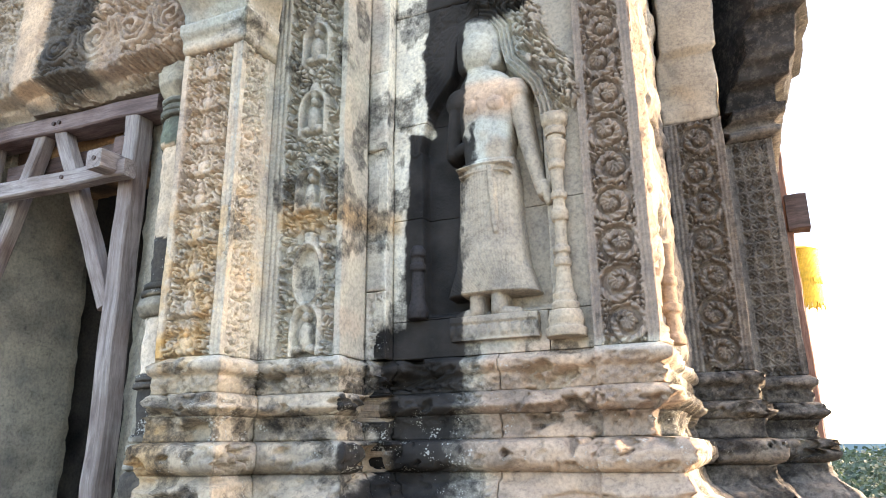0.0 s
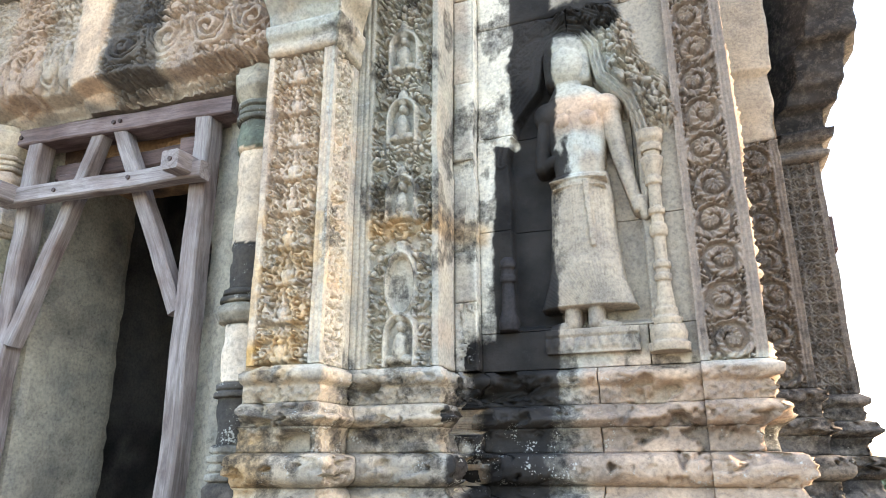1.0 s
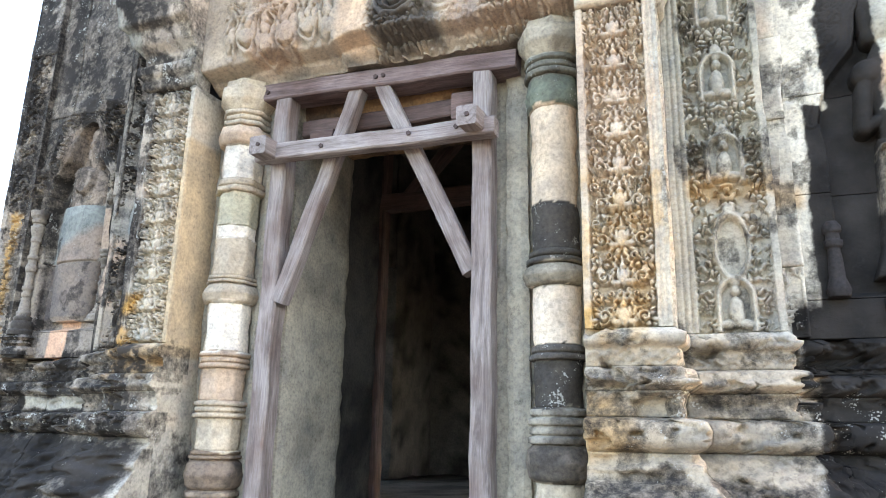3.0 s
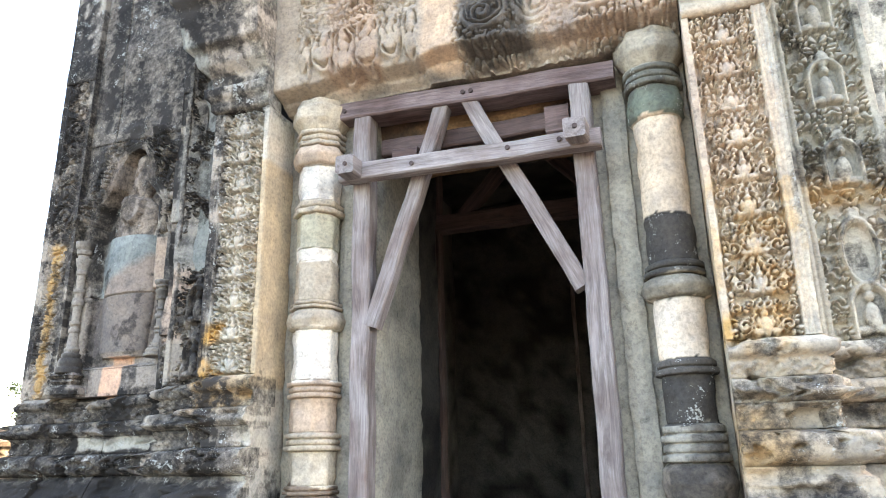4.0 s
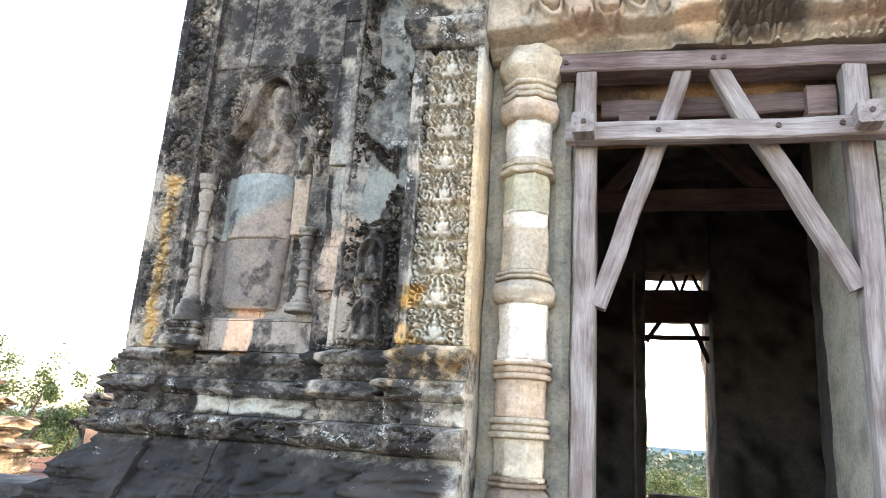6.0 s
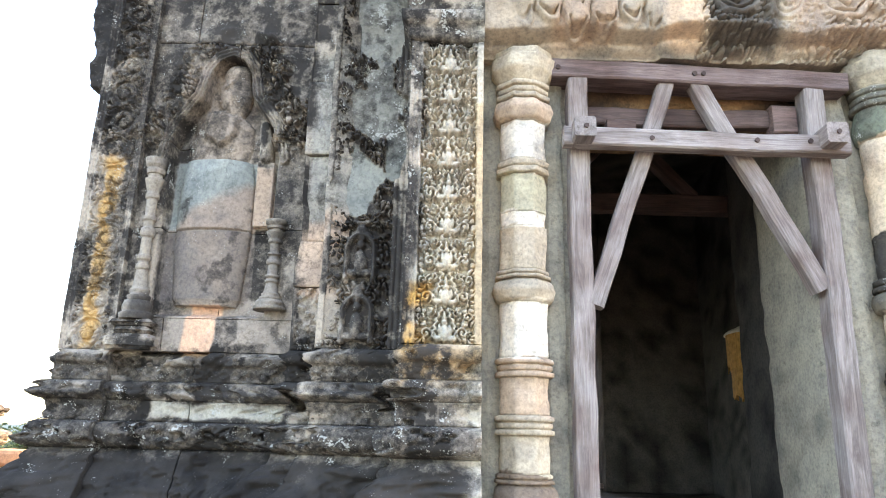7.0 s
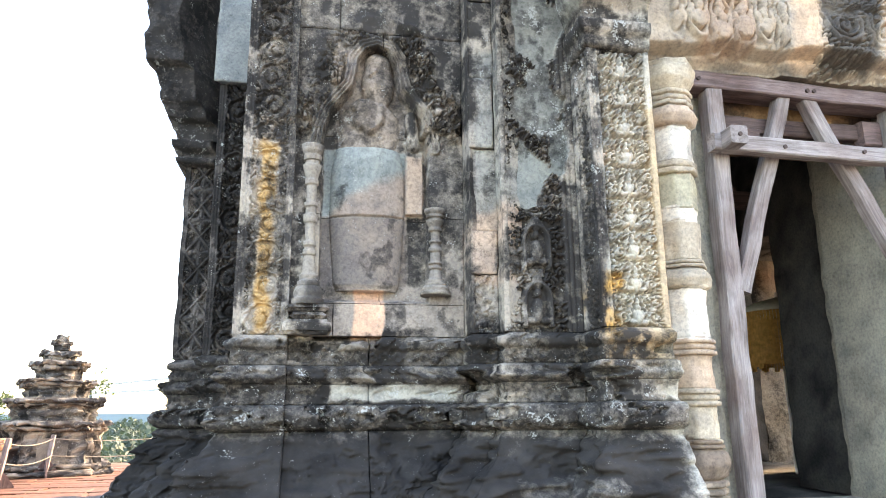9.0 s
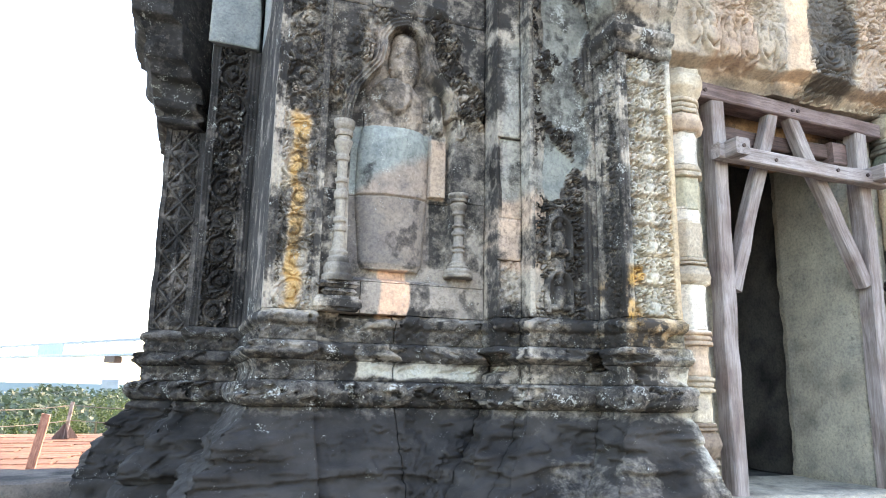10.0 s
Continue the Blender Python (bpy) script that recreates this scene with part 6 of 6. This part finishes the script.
# ---- small ruined towers on the terrace ----
def shrine(place, turn, height, label, seed, width=1.3):
    e = thing("shrine_tower", place, label, "tower", "small towers")
    rand = random.Random(seed)
    grey = one_tone((0.25, 0.22, 0.185), (0.045, 0.042, 0.04), 0.8, 0.9, float(seed))
    z, w = 0.0, width
    tiers = [("base_course", 0.14, 1.16), ("base_course", 0.16, 1.06), ("body", 0.80, 0.92), ("cornice", 0.12, 0.98), ("cornice", 0.14, 1.04), ("tier", 0.36, 0.78), ("cornice", 0.10, 0.84), ("cornice", 0.12, 0.90), ("tier", 0.30, 0.60),
             ("cornice", 0.10, 0.66), ("cornice", 0.10, 0.72), ("tier", 0.26, 0.44), ("cornice", 0.10, 0.50), ("cornice", 0.10, 0.56), ("tier", 0.18, 0.31), ("cornice", 0.12, 0.38), ("finial", 0.18, 0.17), ("finial", 0.12, 0.22), ("finial", 0.14, 0.13)]
    k = height / sum(t[1] for t in tiers)
    rot = Matrix.Translation(place) @ Matrix.Rotation(turn, 4, "Z")
    for name, h, f in tiers:
        half = w * f
        # a redented plan: corners cut back in two steps
        s1, s2 = half * 0.62, half * 0.82
        q = [(half, s1), (s2, s1), (s2, s2), (s1, s2), (s1, half)]
        plan = []
        for t in range(4):
            ca, sa = (1, 0, -1, 0)[t], (0, 1, 0, -1)[t]
            plan += [(ca * a - sa * b, sa * a + ca * b) for a, b in q]
        sub = 10
        dense = []
        for a, b in zip(plan, plan[1:] + plan[:1]):
            dense += [(a[0] + (b[0] - a[0]) * i / sub, a[1] + (b[1] - a[1]) * i / sub) for i in range(sub)]
        levels = 10
        vs = []
        for i in range(levels + 1):
            zz = z + h * k * i / levels
            puff = 1.0 + (0.06 * math.sin(math.pi * i / levels) if name in ("cornice", "base_course") else 0.03 * math.cos(4 * math.pi * i / levels))
            for a, b in dense:
                v = rot @ Vector((a * puff, b * puff, zz))
                d = noise.noise_vector(v * 2.2) * 0.07 + noise.noise_vector(v * 6) * 0.06 + noise.noise_vector(v * 13) * 0.03
                vs.append(tuple(v + d * (0 if i == 0 and z == 0 else 1)))
        n = len(dense)
        fs = [(i * n + j, i * n + (j + 1) % n, (i + 1) * n + (j + 1) % n, (i + 1) * n + j) for i in range(levels) for j in range(n)] + [tuple(levels * n + j for j in range(n)), tuple(range(n - 1, -1, -1))]
        va = np.array(vs)
        link_mesh(name, vs, fs, STONE, e, "", grey(va[:, 0], va[:, 1], va[:, 2]))
        if name == "body":
            for t in range(4):
                m = rot @ Matrix.Rotation(t * math.pi / 2, 4, "Z")
                for zb, dz, ww in ((z, h * k * 0.8, 0.30),):
                    vv = [tuple(m @ Vector((half + o, s * ww * half, zb + g * dz))) for o in (-0.1, 0.05) for s, g in ((-1, 0), (1, 0), (1, 1), (-1, 1))]
                    ff = [(4, 5, 6, 7), (0, 3, 2, 1), (0, 1, 5, 4), (1, 2, 6, 5), (2, 3, 7, 6), (3, 0, 4, 7)]
                    va = np.array(vv)
                    link_mesh("false_door", vv, ff, STONE, e, "", grey(va[:, 0], va[:, 1], va[:, 2]))
        z += h * k
    return e


shrine((-12.7, 21.0, 0), 0.35, 3.8, "small ruined stone tower with stacked broken tiers", 3)
shrine((-15.9, 15.9, 0), 0.2, 3.75, "small ruined stone tower with stacked tiers, partly sunlit", 5, 1.15)
shrine((-15.3, 9.4, 0), 0.15, 2.5, "small sunlit cream stone tower with stacked tiers", 8, 1.65)

# ---- piles of fallen carved stones on the terrace ----
rand = random.Random(21)
orange = [one_tone((0.50, 0.27, 0.15), amount=0.15, lichen=0.1), one_tone((0.42, 0.24, 0.15), amount=0.2, lichen=0.1), one_tone((0.10, 0.09, 0.085), amount=0.4, lichen=0.2), one_tone((0.46, 0.33, 0.22), amount=0.2, lichen=0.2)]
for px, py in ((-13.5, 19.0), (-14.3, 18.7), (-12.2, 14.4), (-13.1, 14.2), (-14.0, 14.0), (-14.9, 13.6), (-12.9, 15.2)):
    z = 0.02
    for lvl in range(3):
        w, d, h = rand.uniform(0.6, 0.85), rand.uniform(0.4, 0.6), rand.uniform(0.26, 0.42)
        ox, oy = rand.uniform(-0.08, 0.08), rand.uniform(-0.08, 0.08)
        b = block("fallen_stone", (px + ox - w / 2, py + oy - d / 2, z), (px + ox + w / 2, py + oy + d / 2, z + h), None, "", orange[rand.randrange(4)], 0.02, 0.09, None, 0.03)
        tagged(b, "fallen carved sandstone block stacked on the terrace", "stone block", "stacked stones")
        z += h + 0.004

# ---- rope barrier ----
def barrier_post(x, y, lean, label="pale wooden barrier post on a cross foot"):
    e = thing("barrier_post", (x, y, 0.0), label, "post", "rope barrier")
    bar("post", (x, y, 0.02), (x + lean, y, 1.08), 0.10, 0.10, TIMBER, e)
    for turn in (0.4, 1.97, 3.54, 5.11):
        c, n = math.cos(turn), math.sin(turn)
        tri = [(0.04, 0.0), (0.34, 0.0), (0.34, 0.04), (0.06, 0.42), (0.04, 0.42)]
        vs = [(x + c * r - n * o, y + n * r + c * o, 0.03 + h) for o in (-0.022, 0.022) for r, h in tri]
        fs = [(4, 3, 2, 1, 0), (5, 6, 7, 8, 9)] + [(i, (i + 1) % 5, 5 + (i + 1) % 5, 5 + i) for i in range(5)]
        link_mesh("gusset", vs, fs, DARK_TIMBER, e)
    return e


posts = [(-12.25, 16.5, 0.15), (-12.3, 19.6, 0.10), (-9.4, 22.9, 0.10), (-8.75, 14.1, 0.12), (-5.0, 23.0, 0.05), (-13.6, 13.4, 0.08)]
for x, y, lean in posts[:3] + posts[4:]:
    barrier_post(x, y, lean)
bare = thing("barrier_post", (-8.78, 14.4, 0.0), "sunlit orange-brown wooden post at the plinth", "post", "rope barrier")
bar("post", (-8.80, 14.4, -0.02), (-8.64, 14.4, 1.0), 0.15, 0.10, RED_TIMBER, bare)
for a, b in ((0, 1), (1, 2), (2, 4), (5, 0)):
    for hgt in (0.98, 0.55):
        cu = bpy.data.curves.new("rope", "CURVE")
        cu.dimensions, cu.bevel_depth, cu.bevel_resolution = "3D", 0.014, 1
        sp = cu.splines.new("POLY")
        sp.points.add(12)
        for i in range(13):
            f = i / 12
            sp.points[i].co = (posts[a][0] + (posts[b][0] - posts[a][0]) * f + 0.1, posts[a][1] + (posts[b][1] - posts[a][1]) * f, hgt - 0.18 * 4 * f * (1 - f) * 0.6, 1)
        ob = new("rope", cu)
        cu.materials.append(ROPE)
        tagged(ob, "dark rope slung between the barrier posts", "rope", "rope barrier")

# low plinth running off from the tower
pl = block("low_wall", (-9.4, 4.6, 0.0), (-6.75, 5.4, 0.90), None, "", one_tone((0.12, 0.105, 0.095), amount=0.6, lichen=0.4), 0.03, 0.07)
tagged(pl, "low black weathered stone plinth beside the tower", "wall", "", "structure")

# ---- tower crane far off ----
crane = thing("tower_crane", (-39.5, 115.0, -40.0), "white and blue tower crane far beyond the trees", "crane")
bar("mast", (-39.5, 115, -40), (-38.8, 115, 6.5), 2.0, 2.0, CRANE_BLUE, crane)
A, B = Vector((-39.0, 114.0, 5.0)), Vector((-9.6, 56.0, 4.0))
for off in ((0, 0, 0), (0.5, 0.3, 0), (0.2, 0.1, 1.1)):
    bar("chord", A + Vector(off), B + Vector(off), 0.22, 0.22, CRANE_WHITE, crane)
N = 26
for i in range(N):
    p, q = A.lerp(B, i / N), A.lerp(B, (i + 0.6) / N) + Vector((0.2, 0.1, 1.1))
    bar("lattice", p, q, 0.09, 0.09, CRANE_WHITE, crane)
bar("sign_panel", A.lerp(B, 0.66) + Vector((0.2, -0.25, 0.5)), A.lerp(B, 0.76) + Vector((0.2, -0.25, 0.5)), 1.0, 0.1, CRANE_BLUE, crane)
bar("trolley", A.lerp(B, 0.92) + Vector((0, 0, -0.4)), A.lerp(B, 0.95) + Vector((0, 0, -0.4)), 0.5, 0.6, IRON, crane)
bar("hook_block", A.lerp(B, 0.935) + Vector((0, 0, -2.6)), A.lerp(B, 0.935) + Vector((0, 0, -1.9)), 1.2, 0.4, CRANE_WHITE, crane)

# ---- parasols of the shrine ----
def parasol(x, y, z, r, drop, canopy, fringe, pole_down, label):
    e = thing("parasol", (x, y, z - pole_down), label, "parasol", "ceremonial parasols")
    n = 24
    vs = [(x, y, z + r * 0.35)]
    for rr, zz in ((0.5, 0.22), (0.95, 0.02), (1.0, -0.04), (0.97, -0.05)):
        vs += [(x + r * rr * math.cos(i * 6.2832 / n), y + r * rr * math.sin(i * 6.2832 / n), z + r * zz) for i in range(n)]
    fs = [(0, 1 + i, 1 + (i + 1) % n) for i in range(n)]
    for k in range(3):
        fs += [(1 + k * n + i, 1 + (k + 1) * n + i, 1 + (k + 1) * n + (i + 1) % n, 1 + k * n + (i + 1) % n) for i in range(n)]
    link_mesh("canopy", vs, fs, canopy, e, "", None, True)
    rand = random.Random(int(x * 10))
    vs, fs = [], []
    m = 90
    for lvl in (0, 1):
        for i in range(m):
            a, b = i * 6.2832 / m, (i + 0.85) * 6.2832 / m
            rr = r * (0.96 - 0.06 * lvl)
            zt = z - 0.03 * r - lvl * drop * 0.45
            zb = zt - drop * (0.55 + 0.12 * rand.random())
            k = len(vs)
            for rad in (rr, rr - 0.006):
                vs += [(x + rad * math.cos(a), y + rad * math.sin(a), zt), (x + rad * math.cos(b), y + rad * math.sin(b), zt), (x + rad * math.cos(b), y + rad * math.sin(b), zb), (x + rad * math.cos(a), y + rad * math.sin(a), zb)]
            fs += [(k, k + 3, k + 2, k + 1), (k + 4, k + 5, k + 6, k + 7), (k, k + 1, k + 5, k + 4), (k + 1, k + 2, k + 6, k + 5), (k + 2, k + 3, k + 7, k + 6), (k + 3, k, k + 4, k + 7)]
    link_mesh("fringe", vs, fs, fringe, e, "ragged saffron fringe")
    bar("pole", (x, y, z - pole_down), (x, y, z + r * 0.45), 0.02, 0.02, WHITE_POLE, e)
    return e


parasol(-1.86, 4.4, 2.30, 0.36, 0.42, PALE_CLOTH, SAFFRON, 1.29, "pale parasol with a saffron fringe inside the dark chamber")
parasol(0.46, 6.0, 2.98, 0.16, 0.42, GOLD, GOLD, 2.97, "bright golden hanging parasol outside the side door")
side_post = thing("side_shoring", (0.45, 5.6, 0.0), "reddish timber post with a bracket at the side door", "timber frame", "door shoring")
bar("post", (0.34, 5.4, 0.0), (0.34, 5.4, 4.4), 0.14, 0.14, RED_TIMBER, side_post)
bar("bracket", (0.38, 5.34, 3.1), (0.52, 5.34, 3.1), 0.26, 0.14, DARK_TIMBER, side_post)
